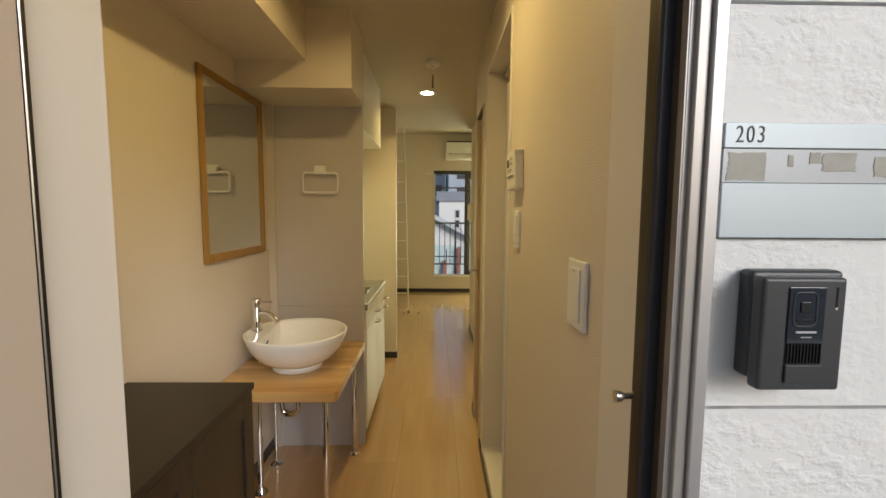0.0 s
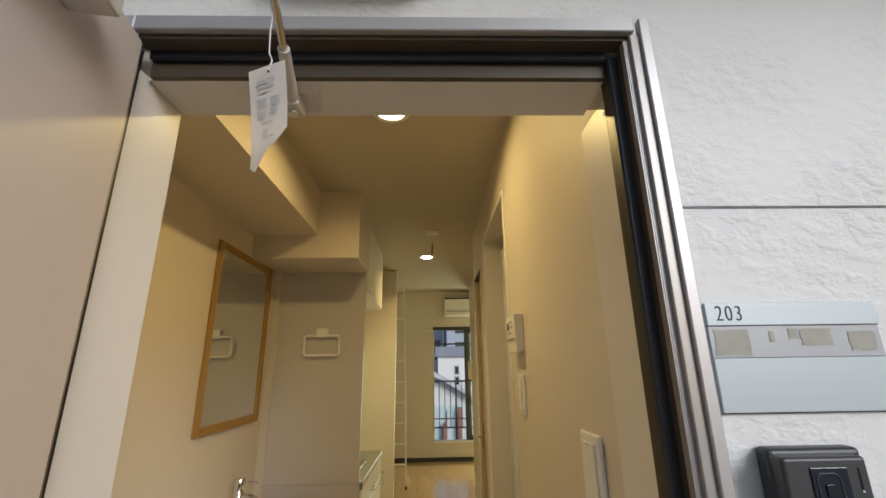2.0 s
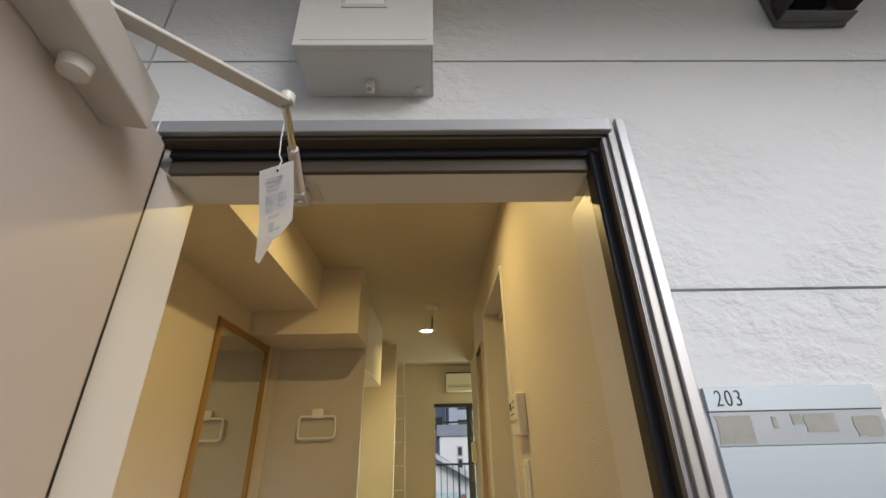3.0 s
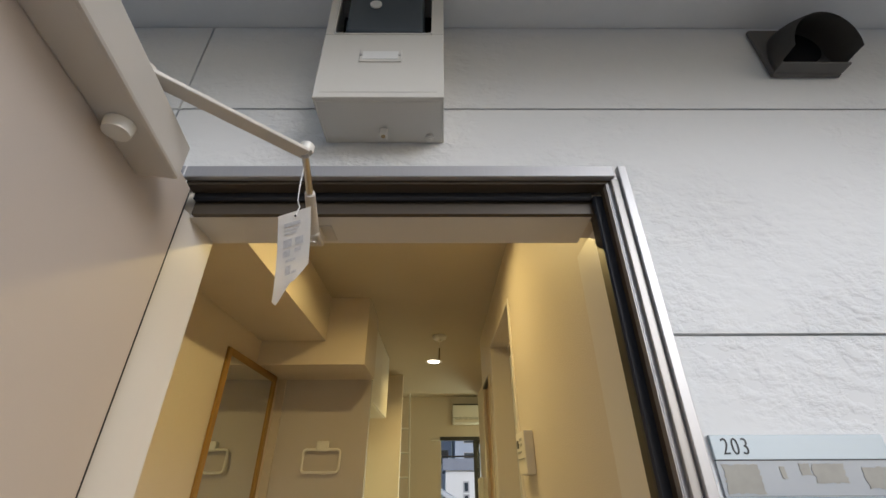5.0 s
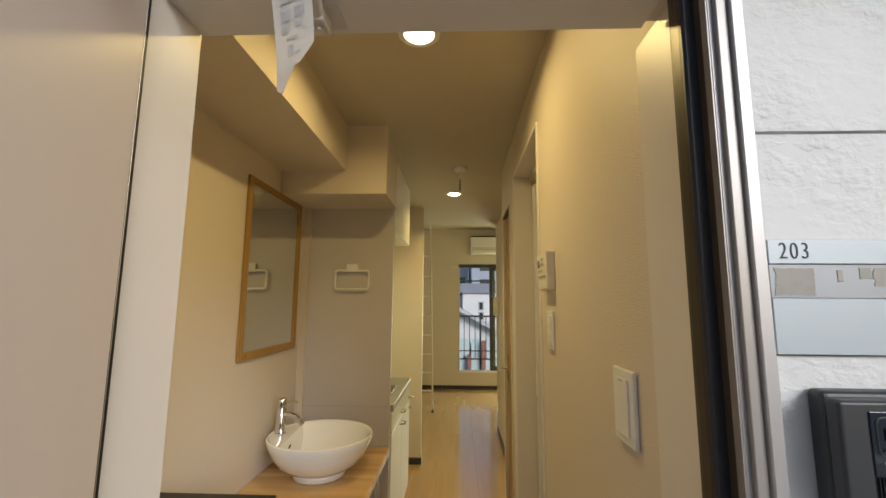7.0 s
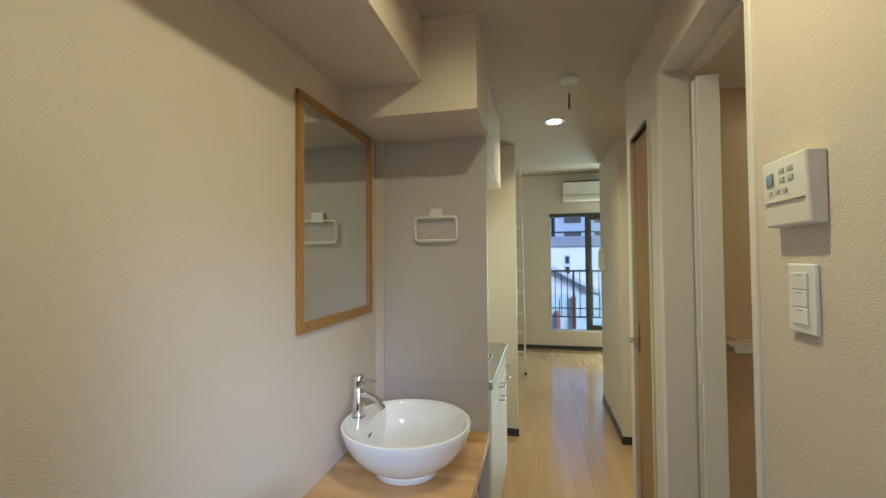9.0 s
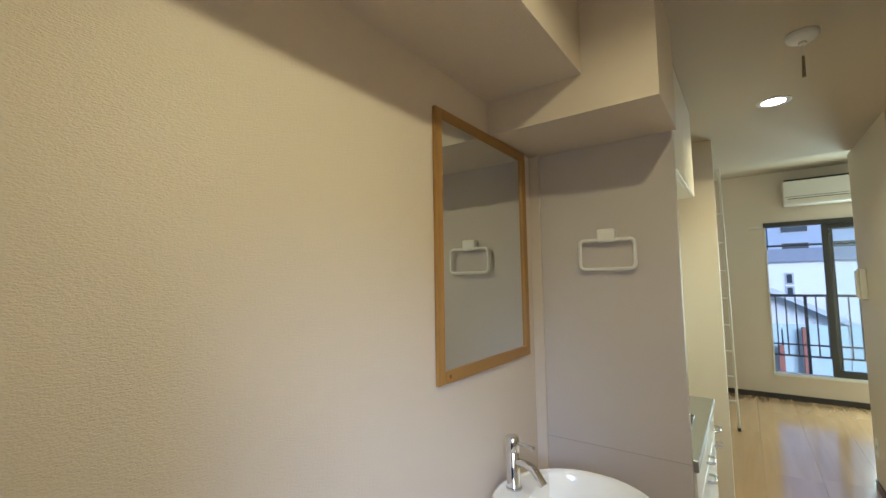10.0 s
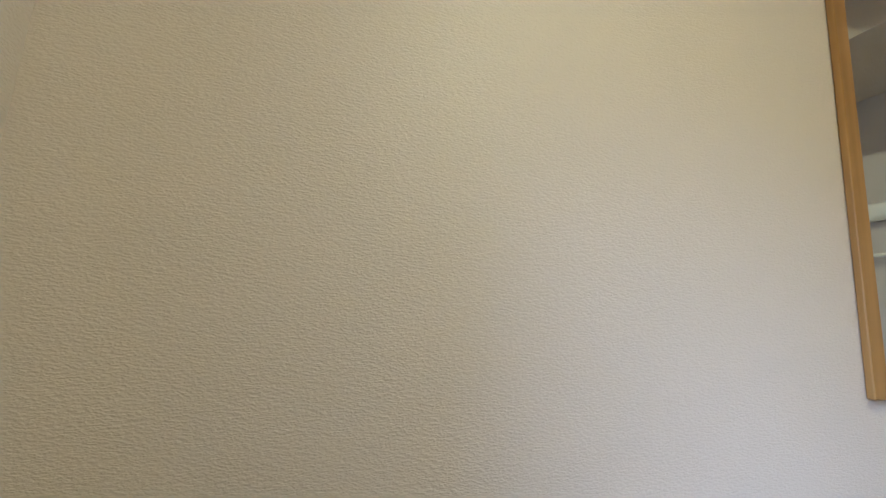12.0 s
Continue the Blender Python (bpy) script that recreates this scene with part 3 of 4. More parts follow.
def meter_box():
    x0, x1, z0, z1 = -0.199, 0.027, 2.052, 2.405
    m = thing("meter_box", (-0.086, 0.51, z0), "cream steel meter box with a dark viewing window above the door", "meter box")
    wx0, wx1, wz0, wz1 = -0.182, 0.005, 2.226, 2.375
    for r in ((x0, x1, 0.400, 0.41, z0, wz0), (x0, x1, 0.400, 0.41, wz1, z1), (x0, wx0, 0.400, 0.41, wz0, wz1), (wx1, x1, 0.400, 0.41, wz0, wz1),
              (x0, x0 + 0.004, 0.41, 0.5095, z0, z1), (x1 - 0.004, x1, 0.41, 0.5095, z0, z1), (x0 + 0.004, x1 - 0.004, 0.41, 0.5095, z0, z0 + 0.004), (x0 + 0.004, x1 - 0.004, 0.41, 0.5095, z1 - 0.004, z1)):
        part("case_panel", box(bmesh.new(), *r, 0.0012), METERP, m)
    part("recess", box(bmesh.new(), x0 + 0.006, x1 - 0.006, 0.47, 0.50, z0 + 0.01, z1 - 0.01), BLACKP, m)
    part("window_rim", tube(bmesh.new(), [Vector((a, 0.3995, b)) for a, b in ((wx0 + 0.008, wz0), (wx1 - 0.008, wz0), (wx1 - 0.002, wz0 + 0.002), (wx1, wz0 + 0.008), (wx1, wz1), (wx0, wz1), (wx0, wz0 + 0.008), (wx0 + 0.002, wz0 + 0.002))], 0.002, 8, True), METERP, m, "", True)
    part("meter", box(bmesh.new(), -0.165, -0.012, 0.405, 0.465, 2.243, 2.37, 0.006, 2), METERG, m, "dark blue-grey meter housing")
    part("meter_dial", rod(bmesh.new(), (-0.11, 0.4048, 2.33), (-0.11, 0.402, 2.33), 0.012, n=24), WHITEP, m)
    part("label_holder", box(bmesh.new(), -0.127, -0.050, 0.3975, 0.3998, 2.143, 2.175, 0.0008), METERP, m)
    part("label", box(bmesh.new(), -0.121, -0.056, 0.3965, 0.3976, 2.149, 2.170), WHITEP, m, "blank white label")
    for x in (-0.1235, -0.0535):
        part("screw", rod(bmesh.new(), (x, 0.3976, 2.161), (x, 0.3962, 2.161), 0.0028, n=12), SATIN, m)
    part("fold", box(bmesh.new(), x0 + 0.012, x1 - 0.012, 0.3992, 0.4001, 2.064, 2.0655), METERP, m)
    part("latch", box(bmesh.new(), -0.091, -0.077, 0.468, 0.484, 2.032, 2.0522, 0.002), METERP, m, "small cream latch")
    part("latch_slot", rod(bmesh.new(), (-0.084, 0.4715, 2.0325), (-0.084, 0.4715, 2.0308), 0.004, n=12), BRASS, m)
    part("plug", rod(rod(bmesh.new(), (0.0, 0.492, 2.0522), (0.0, 0.492, 2.046), 0.008), (0.0, 0.492, 2.046), (0.0, 0.492, 2.043), 0.004), CREAMP, m, "cream cable plug", True)


METERP = mat("meter_box_cream", (0.66, 0.64, 0.59), 0.35, vary=0.04, scale=6)
METERG = mat("meter_housing", (0.06, 0.075, 0.09), 0.35, vary=0.08)
BRASS = mat("aged_brass", (0.35, 0.26, 0.14), 0.35, 0.9, vary=0.15)
meter_box()


def vent_hood():
    v = thing("vent_hood", (0.81, 0.51, 2.25), "dark grey metal vent hood on the upper siding", "vent")
    part("flange", box(bmesh.new(), 0.735, 0.885, 0.498, 0.5095, 2.240, 2.395, 0.003), VENTG, v)
    bm = bmesh.new()
    # a half-round hood cut at a slant, open to the front and below
    n = 24
    rings = []
    for k in range(7):
        t = k / 6
        ring = []
        for j in range(n + 1):
            b = math.pi * j / n
            reach = 0.062 + 0.022 * math.sin(b)
            bow = 1 - 0.42 * t ** 1.5
            ring.append(bm.verts.new((0.81 + 0.070 * math.cos(b), 0.498 - reach * t, 2.250 + 0.132 * math.sin(b) * bow)))
        rings.append(ring)
    for A, B in zip(rings, rings[1:]):
        for j in range(n):
            bm.faces.new((A[j], A[j + 1], B[j + 1], B[j]))
    bmesh.ops.solidify(bm, geom=bm.faces[:], thickness=0.002)
    part("hood", bm, VENTG, v, "", True)
    part("duct", rod(bmesh.new(), (0.81, 0.4975, 2.318), (0.81, 0.49, 2.318), 0.052, n=28), BLACKP, v)
    part("lip", box(bmesh.new(), 0.737, 0.885, 0.474, 0.4979, 2.244, 2.248), VENTG, v)


VENTG = mat("vent_grey", (0.13, 0.122, 0.112), 0.55, 0.2, vary=0.2, scale=12)
vent_hood()


# ---- entry and washing place ----
def mirror():
    y0, y1, z0, z1, w, xf = 1.761, 2.380, 1.202, 2.0245, 0.034, -0.926
    m = thing("wall_mirror", (L, 1.96, z0), "tall mirror in a honey-coloured wooden frame", "mirror")
    bm = box(bmesh.new(), -0.002, 0.002, y0 + 0.012, y1 - 0.012, z0 + 0.012, z1 - 0.012)
    for v in bm.verts:
        v.co.x += -0.9295 if v.co.y < 1.9 else -0.9370
    part("glass", bm, MIRROR, m)
    part("spacer", box(bmesh.new(), L + 0.0002, L + 0.001, y0 + 0.04, y1 - 0.04, z0 + 0.04, z1 - 0.04), DARKW, m)
    for a, b, c, d, wd in ((y0, y0 + w, z0, z1, MIRW), (y1 - w, y1, z0, z1, MIRW), (y0 + w + 0.0003, y1 - w - 0.0003, z0, z0 + w + 0.004, MIRWY), (y0 + w + 0.0003, y1 - w - 0.0003, z1 - w, z1, MIRWY)):
        part("frame_rail", box(bmesh.new(), L + 0.001, xf, a, b, c, d, 0.0025, 2), wd, m)
    part("knot", rod(bmesh.new(), (xf - 0.001, 1.818, 1.221), (xf + 0.0003, 1.818, 1.221), 0.006, n=14), KNOT, m, "dark knot in the wood")


MIRWY = wood("honey_wood_level", (0.27, 0.148, 0.030), (0.39, 0.225, 0.052), "y", 0.4, 22)
KNOT = mat("wood_knot", (0.17, 0.07, 0.02), 0.5, vary=0.3, scale=200)
mirror()


def towel_ring():
    t = thing("towel_ring", (-0.63, 2.46, 1.53), "white plastic towel ring on the grey panel", "towel ring")
    part("wall_plate", box(bmesh.new(), -0.664, -0.597, 2.428, 2.4595, 1.640, 1.690, 0.008, 3), WHITEP, t, "", True)
    x0, x1, z0, z1, r, y = -0.730, -0.530, 1.537, 1.648, 0.018, 2.437
    pts = []
    for cx, cz, a in ((x1 - r, z1 - r, 0), (x0 + r, z1 - r, 90), (x0 + r, z0 + r, 180), (x1 - r, z0 + r, 270)):
        pts += arc((cx, y, cz), r, a, a + 90, (1, 0, 0), (0, 0, 1), 6)
    part("ring", tube(bmesh.new(), pts, 0.0065, 12, True), WHITEP, t, "", True)
    part("hinge", rod(bmesh.new(), (-0.655, 2.437, 1.646), (-0.606, 2.437, 1.646), 0.008), WHITEP, t, "", True)


towel_ring()


def wash_counter():
    c = thing("wash_counter", (-0.65, 2.1, 0), "pine board counter on slim chrome legs", "counter")
    bm = box(bmesh.new(), L + 0.002, -0.385, 1.735, 2.452, 0.613, 0.655)
    es = [e for e in bm.edges if all(v.co.x > -0.5 and v.co.y < 1.9 for v in e.verts) and abs(e.verts[0].co.z - e.verts[1].co.z) > 0.02]
    bmesh.ops.bevel(bm, geom=es, offset=0.028, segments=6, affect="EDGES", profile=0.5)
    bmesh.ops.bevel(bm, geom=[e for e in bm.edges if abs(e.verts[0].co.z - e.verts[1].co.z) < 0.01], offset=0.003, segments=2, affect="EDGES", profile=0.5)
    part("board", bm, BOARD, c)
    for x, y in ((-0.437, 2.373), (-0.478, 1.90)):
        part("leg", rod(bmesh.new(), (x, y, 0.006), (x, y, 0.6128), 0.0150, n=20), STEEL, c, "", True)
        part("foot_plate", lathe(bmesh.new(), [(0.030, 0.0), (0.030, 0.004), (0.018, 0.012), (0.014, 0.02)], (x, y, 0.0006), 24), STEEL, c, "", True)


wash_counter()


def basin():
    cx, cy, z = -0.652, 2.05, 0.6555
    b = thing("washbasin", (cx, cy, z), "round white ceramic vessel basin on the pine counter", "washbasin")
    outer = [(0.113, 0.0), (0.120, 0.004), (0.124, 0.020), (0.118, 0.027), (0.150, 0.041), (0.192, 0.071), (0.221, 0.113), (0.237, 0.153), (0.2435, 0.176), (0.243, 0.183), (0.237, 0.186), (0.230, 0.183)]
    inner = [(0.223, 0.170), (0.208, 0.134), (0.180, 0.095), (0.130, 0.058), (0.070, 0.042), (0.022, 0.038), (0.002, 0.038)]
    bm = lathe(bmesh.new(), outer + inner, (cx, cy, z), 72)
    part("bowl", bm, CERAMIC, b, "", True)
    # tap deck grown out of the rim on the wall side
    bm = bmesh.new()
    n = 16
    top, bot = [], []
    for i in range(n + 1):
        a = radians(118 + 124 * i / n)
        top.append(bm.verts.new((cx + 0.231 * math.cos(a), cy + 0.231 * math.sin(a), z + 0.182)))
        bot.append(bm.verts.new((cx + 0.20 * math.cos(a), cy + 0.20 * math.sin(a), z + 0.10)))
    k = cx - 0.138
    inn = [bm.verts.new((k + 0.012 * math.cos(radians(180 + 180 * i / n)), cy + (0.190 - 0.38 * i / n) * 0.98, z + 0.177)) for i in range(n + 1)]
    low = [bm.verts.new((k + 0.012, cy + (0.15 - 0.30 * i / n), z + 0.07)) for i in range(n + 1)]
    for i in range(n):
        bm.faces.new((top[i], top[i + 1], inn[i + 1], inn[i]))
        bm.faces.new((inn[i], inn[i + 1], low[i + 1], low[i]))
        bm.faces.new((bot[i], low[i], low[i + 1], bot[i + 1]))
        bm.faces.new((top[i + 1], top[i], bot[i], bot[i + 1]))
    bm.faces.new((top[0], inn[0], low[0], bot[0]))
    bm.faces.new((top[n], bot[n], low[n], inn[n]))
    part("tap_deck", bm, CERAMIC, b, "", True)
    part("overflow", rod(bmesh.new(), (k + 0.0110, cy - 0.055, z + 0.140), (k + 0.0135, cy - 0.055, z + 0.139), 0.010, n=20), BLACKP, b, "dark overflow hole")
    part("drain", lathe(bmesh.new(), [(0.032, 0), (0.032, 0.003), (0.024, 0.005), (0.004, 0.006)], (cx, cy, z + 0.0385), 28), STEEL, b, "chrome drain plug", True)


basin()


def tap():
    x, y, z = -0.846, 2.045, 0.8385
    t = thing("basin_tap", (x, y, z), "chrome single-lever tap on the basin rim", "tap")
    part("base_ring", lathe(bmesh.new(), [(0.025, 0), (0.025, 0.004), (0.021, 0.007)], (x, y, z), 28), STEEL, t, "", True)
    part("body", lathe(bmesh.new(), [(0.022, 0.0072), (0.022, 0.112), (0.0205, 0.114), (0.0205, 0.117), (0.022, 0.119), (0.022, 0.158), (0.018, 0.163), (0.002, 0.164)], (x, y, z), 32), STEEL, t, "", True)
    d = Vector((0.95, -0.22, 0)).normalized()
    o = Vector((x, y, z + 0.088))
    pts = [o + d * 0.012, o + d * 0.05, o + d * 0.072 + Vector((0, 0, -0.003)), o + d * 0.088 + Vector((0, 0, -0.012)), o + d * 0.116 + Vector((0, 0, -0.042))]
    part("spout", tube(bmesh.new(), pts, 0.0125, 16), STEEL, t, "", True)
    e = Vector((x, y, z + 0.146))
    part("lever", tube(bmesh.new(), [e + d * 0.017, e + d * 0.05, e + d * 0.082], 0.0055, 10), STEEL, t, "", True)


tap()


def waste_pipe():
    w = thing("waste_trap", (-0.65, 2.03, 0.0), "chrome bent waste pipe under the counter", "pipe")
    pts = [Vector((-0.652, 2.03, 0.6125)), Vector((-0.652, 2.03, 0.46))] + arc((-0.692, 2.03, 0.455), 0.040, 0, -180, (1, 0, 0), (0, 0, 1), 10) + arc((-0.777, 2.03, 0.46), 0.045, 0, 90, (1, 0, 0), (0, 0, 1), 6) + arc((-0.800, 2.03, 0.460), 0.045, 90, 180, (1, 0, 0), (0, 0, 1), 6)
    part("bend", tube(bmesh.new(), pts, 0.0155, 16), STEEL, w, "", True)
    part("collar", rod(bmesh.new(), (-0.652, 2.03, 0.52), (-0.652, 2.03, 0.49), 0.021), STEEL, w, "", True)
    part("wall_pipe", tube(bmesh.new(), [(-0.845, 2.03, 0.462), (-0.845, 2.03, 0.24), (-0.845, 2.03, 0.02)], 0.0135, 14), STEEL, w, "", True)
    part("floor_rose", lathe(bmesh.new(), [(0.034, 0), (0.034, 0.004), (0.020, 0.022), (0.015, 0.03)], (-0.845, 2.03, 0.0006), 24), STEEL, w, "", True)
    s = thing("stop_valve_pipe", (-0.858, 2.27, 0), "slim chrome supply pipe rising from the floor", "pipe")
    part("riser", rod(bmesh.new(), (-0.858, 2.27, 0.01), (-0.858, 2.27, 0.36), 0.009), STEEL, s, "", True)
    part("valve", rod(bmesh.new(), (-0.858, 2.27, 0.36), (-0.858, 2.27, 0.39), 0.013), STEEL, s, "", True)
    part("rose", lathe(bmesh.new(), [(0.032, 0), (0.032, 0.004), (0.016, 0.016)], (-0.858, 2.27, 0.0006), 24), STEEL, s, "", True)


waste_pipe()


def shoe_cabinet():
    x0, x1, y0, y1, z0, z1 = L + 0.001, -0.545, 0.640, 1.300, -0.0998, 0.885
    c = thing("shoe_cabinet", ((x0 + x1) / 2, 1.0, z0), "dark brown wooden shoe cabinet with two framed doors", "cabinet")
    part("top", box(bmesh.new(), x0, x1 + 0.004, y0 - 0.004, y1 + 0.004, z1 - 0.020, z1, 0.002, 2), DARKTOP, c)
    part("body", box(bmesh.new(), x0, x1 - 0.02, y0, y1, z0 + 0.05, z1 - 0.0202, 0.001), DARKW, c)
    part("plinth", box(bmesh.new(), x0, x1 - 0.04, y0 + 0.01, y1 - 0.01, z0, z0 + 0.0498), DARKW, c)
    for a, b in ((y0 + 0.002, (y0 + y1) / 2 - 0.0015), ((y0 + y1) / 2 + 0.0015, y1 - 0.002)):
        d = part("door", box(bmesh.new(), x1 - 0.0195, x1 - 0.008, a, b, z0 + 0.055, z1 - 0.026, 0.001), DARKW, c)
        for r in ((a, a + 0.055, z0 + 0.055, z1 - 0.026), (b - 0.055, b, z0 + 0.055, z1 - 0.026), (a + 0.0552, b - 0.0552, z0 + 0.055, z0 + 0.12), (a + 0.0552, b - 0.0552, z1 - 0.09, z1 - 0.026)):
            part("rail", box(bmesh.new(), x1 - 0.0078, x1 - 0.001, *r, 0.0015), DARKW, d)


DARKTOP = mat("dark_brown_top", (0.020, 0.015, 0.012), 0.42, vary=0.12, scale=6, bump=0.0001, bscale=200)
shoe_cabinet()


def rocker_plate(y0, y1, z0, z1, rows, label):
    s = thing("light_switch", (R, (y0 + y1) / 2, z0), label, "switch")
    part("plate", box(bmesh.new(), R - 0.009, R - 0.0003, y0, y1, z0, z1, 0.003, 2), WHITEP, s)
    h = (z1 - z0 - 0.03) / rows
    for k in range(rows):
        a = z0 + 0.015 + k * h
        part("rocker", box(bmesh.new(), R - 0.0125, R - 0.0092, y0 + 0.018, y1 - 0.018, a + 0.001, a + h - 0.001, 0.0012, 2), WHITEP, s)
        part("pilot_mark", box(bmesh.new(), R - 0.0129, R - 0.0124, (y0 + y1) / 2 - 0.008, (y0 + y1) / 2 + 0.008, a + h - 0.006, a + h - 0.0045), SEAL, s)


rocker_plate(0.752, 0.846, 1.205, 1.337, 1, "white single rocker light switch by the entrance")
rocker_plate(1.364, 1.444, 1.310, 1.434, 3, "white light switch with three rockers under the controller")


def controller():
    c = thing("bath_controller", (R, 1.42, 1.50), "cream water heater controller with small display and buttons", "controller")
    bm = box(bmesh.new(), R - 0.032, R - 0.0003, 1.337, 1.475, 1.503, 1.628)
    for v in bm.verts:
        if v.co.x < R - 0.02 and v.co.z < 1.55:
            v.co.x += 0.004
    bmesh.ops.bevel(bm, geom=bm.edges[:], offset=0.004, segments=2, affect="EDGES", profile=0.5)
    part("case", bm, CREAMP, c)
    xf = R - 0.0325
    part("display", box(bmesh.new(), xf - 0.0005, xf + 0.002, 1.436, 1.459, 1.580, 1.604), BLACKP, c, "small dark display")
    part("cover_line", box(bmesh.new(), xf - 0.0003, xf + 0.006, 1.345, 1.467, 1.5475, 1.549), SEAL, c)
    for y, z, w, h in ((1.408, 1.604, 0.016, 0.008), (1.408, 1.588, 0.016, 0.008), (1.382, 1.604, 0.016, 0.008), (1.382, 1.588, 0.016, 0.008), (1.448, 1.568, 0.012, 0.006), (1.424, 1.568, 0.012, 0.006), (1.400, 1.568, 0.012, 0.006)):
        part("button", box(bmesh.new(), xf - 0.0006, xf + 0.004, y - w / 2, y + w / 2, z - h / 2, z + h / 2, 0.0004), PRINT, c, "small grey button or print")


PRINT = mat("faded_print", (0.46, 0.45, 0.42), 0.5)
controller()


# ---- lamps of the corridor ----
def downlight(x, y, recessed):
    d = thing("downlight", (x, y, TOP), "round white ceiling downlight glowing warm", "ceiling light", "corridor downlights")
    part("ring", lathe(bmesh.new(), [(0.054, -0.001), (0.074, -0.001), (0.074, -0.003), (0.060, -0.005), (0.054, -0.003), (0.054, -0.001)], (x, y, TOP), 40, capped=False), WHITEP, d, "white trim ring", True)
    if recessed:
        bm = bmesh.new()
        bmesh.ops.create_cone(bm, cap_ends=False, segments=40, radius1=0.056, radius2=0.05, depth=0.07, matrix=Matrix.Translation((x, y, TOP + 0.034)))
        part("can", bm, WHITEP, d, "", True)
    h = 0.016 if recessed else -0.0035
    part("diffuser", rod(bmesh.new(), (x, y, TOP + h), (x, y, TOP + h + 0.003), 0.049, n=40), GLOW, d, "glowing frosted disc")


def ceiling_rose():
    x, y = 0.013, 2.80
    s = thing("ceiling_rose", (x, y, TOP), "white ceiling rose with a short hanging pull", "ceiling rose")
    part("rose", lathe(bmesh.new(), [(0.05, 0), (0.05, -0.012), (0.044, -0.022), (0.026, -0.030), (0.002, -0.031)], (x, y, TOP - 0.0003), 32), WHITEP, s, "", True)
    part("socket", lathe(bmesh.new(), [(0.013, -0.031), (0.013, -0.040), (0.002, -0.041)], (x, y, TOP - 0.0003), 20), CREAMP, s, "", True)
    part("cord", rod(bmesh.new(), (x, y, TOP - 0.040), (x - 0.001, y, TOP - 0.085), 0.0015, n=8), CREAMP, s, "", True)
    part("pull", rod(bmesh.new(), (x - 0.001, y, TOP - 0.085), (x - 0.003, y, TOP - 0.165), 0.0045, 0.006, n=12), DARKSTEM, s, "slim brownish pull", True)


GLOW = glowing("diffuser_glow", (1.0, 0.88, 0.62), 9.0)
DARKSTEM = mat("brown_grey_pull", (0.22, 0.18, 0.13), 0.4, 0.3)
downlight(-0.14, 1.347, True)
downlight(FAR_X, FAR_Y, False)
ceiling_rose()


# ---- kitchenette ----
def kitchen_unit():
    x0, x1, y0, y1 = L + 0.001, -0.402, 2.503, 3.40
    k = thing("kitchen_unit", (-0.65, 2.95, 0), "white kitchen base unit with chrome bow handles", "cabinet")
    part("body", box(bmesh.new(), x0, x1, y0, y1, 0.07, 0.83, 0.001), WHITEP, k)
    part("plinth", box(bmesh.new(), x0, x1 - 0.05, y0, y1, 0.0005, 0.0698), BASEB, k)
    for a, b, hy in ((y0 + 0.002, 2.95, 2.90), (2.953, y1 - 0.002, 3.34)):
        d = part("door", box(bmesh.new(), x1 + 0.0005, x1 + 0.018, a, b, 0.08, 0.70, 0.002), WHITEP, k)
        part("handle", tube(bmesh.new(), [(x1 + 0.0185, hy - 0.04, 0.665), (x1 + 0.04, hy - 0.038, 0.665), (x1 + 0.046, hy - 0.03, 0.665), (x1 + 0.046, hy + 0.03, 0.665), (x1 + 0.04, hy + 0.038, 0.665), (x1 + 0.0185, hy + 0.04, 0.665)], 0.005, 10), STEEL, d, "chrome bow handle", True)
        e = part("drawer_front", box(bmesh.new(), x1 + 0.0005, x1 + 0.018, a, b, 0.704, 0.822, 0.002), CREAMP, k)
        part("handle", tube(bmesh.new(), [(x1 + 0.0185, hy - 0.04, 0.74), (x1 + 0.04, hy - 0.038, 0.74), (x1 + 0.046, hy - 0.03, 0.74), (x1 + 0.046, hy + 0.03, 0.74), (x1 + 0.04, hy + 0.038, 0.74), (x1 + 0.0185, hy + 0.04, 0.74)], 0.005, 10), STEEL, e, "chrome bow handle", True)
    w = thing("kitchen_worktop", (-0.65, 2.95, 0.83), "stainless steel worktop with a rolled front edge", "worktop")
    part("slab", box(bmesh.new(), x0, x1 + 0.026, y0, y1 + 0.01, 0.8302, 0.870, 0.004, 2), STEELTOP, w)
    h = thing("cooker", (-0.62, 2.80, 0.8705), "small black cooking hob on the worktop", "hob")
    part("plate", box(bmesh.new(), -0.86, -0.43, 2.56, 3.02, 0.8706, 0.884, 0.004, 2), BLACKP, h)
    for y in (2.68, 2.9):
        part("ring", lathe(bmesh.new(), [(0.075, 0), (0.075, 0.008), (0.06, 0.011), (0.001, 0.011)], (-0.65, y, 0.8842), 28), DARKP, h, "", True)
    u = thing("wall_cabinet", (-0.65, 2.95, 1.93), "cream kitchen wall cabinet under the ceiling", "cabinet")
    part("body", box(bmesh.new(), x0, -0.425, 2.503, 3.40, 1.93, TOP - 0.0005, 0.001), CREAMP, u)
    for a, b in ((2.504, 2.95), (2.953, 3.399)):
        part("door", box(bmesh.new(), -0.4248, -0.408, a, b, 1.932, TOP - 0.004, 0.002), CREAMP, u)
    l = thing("kitchen_lamp", (-0.60, 2.95, 1.93), "slim lit lamp under the wall cabinet", "lamp")
    part("case", box(bmesh.new(), -0.66, -0.55, 2.56, 3.2, 1.912, 1.9298, 0.003), WHITEP, l)
    part("tube", rod(bmesh.new(), (-0.605, 2.58, 1.909), (-0.605, 3.18, 1.909), 0.008), glowing("tube_glow", (1.0, 0.92, 0.65), 6.0), l, "glowing tube", True)


kitchen_unit()


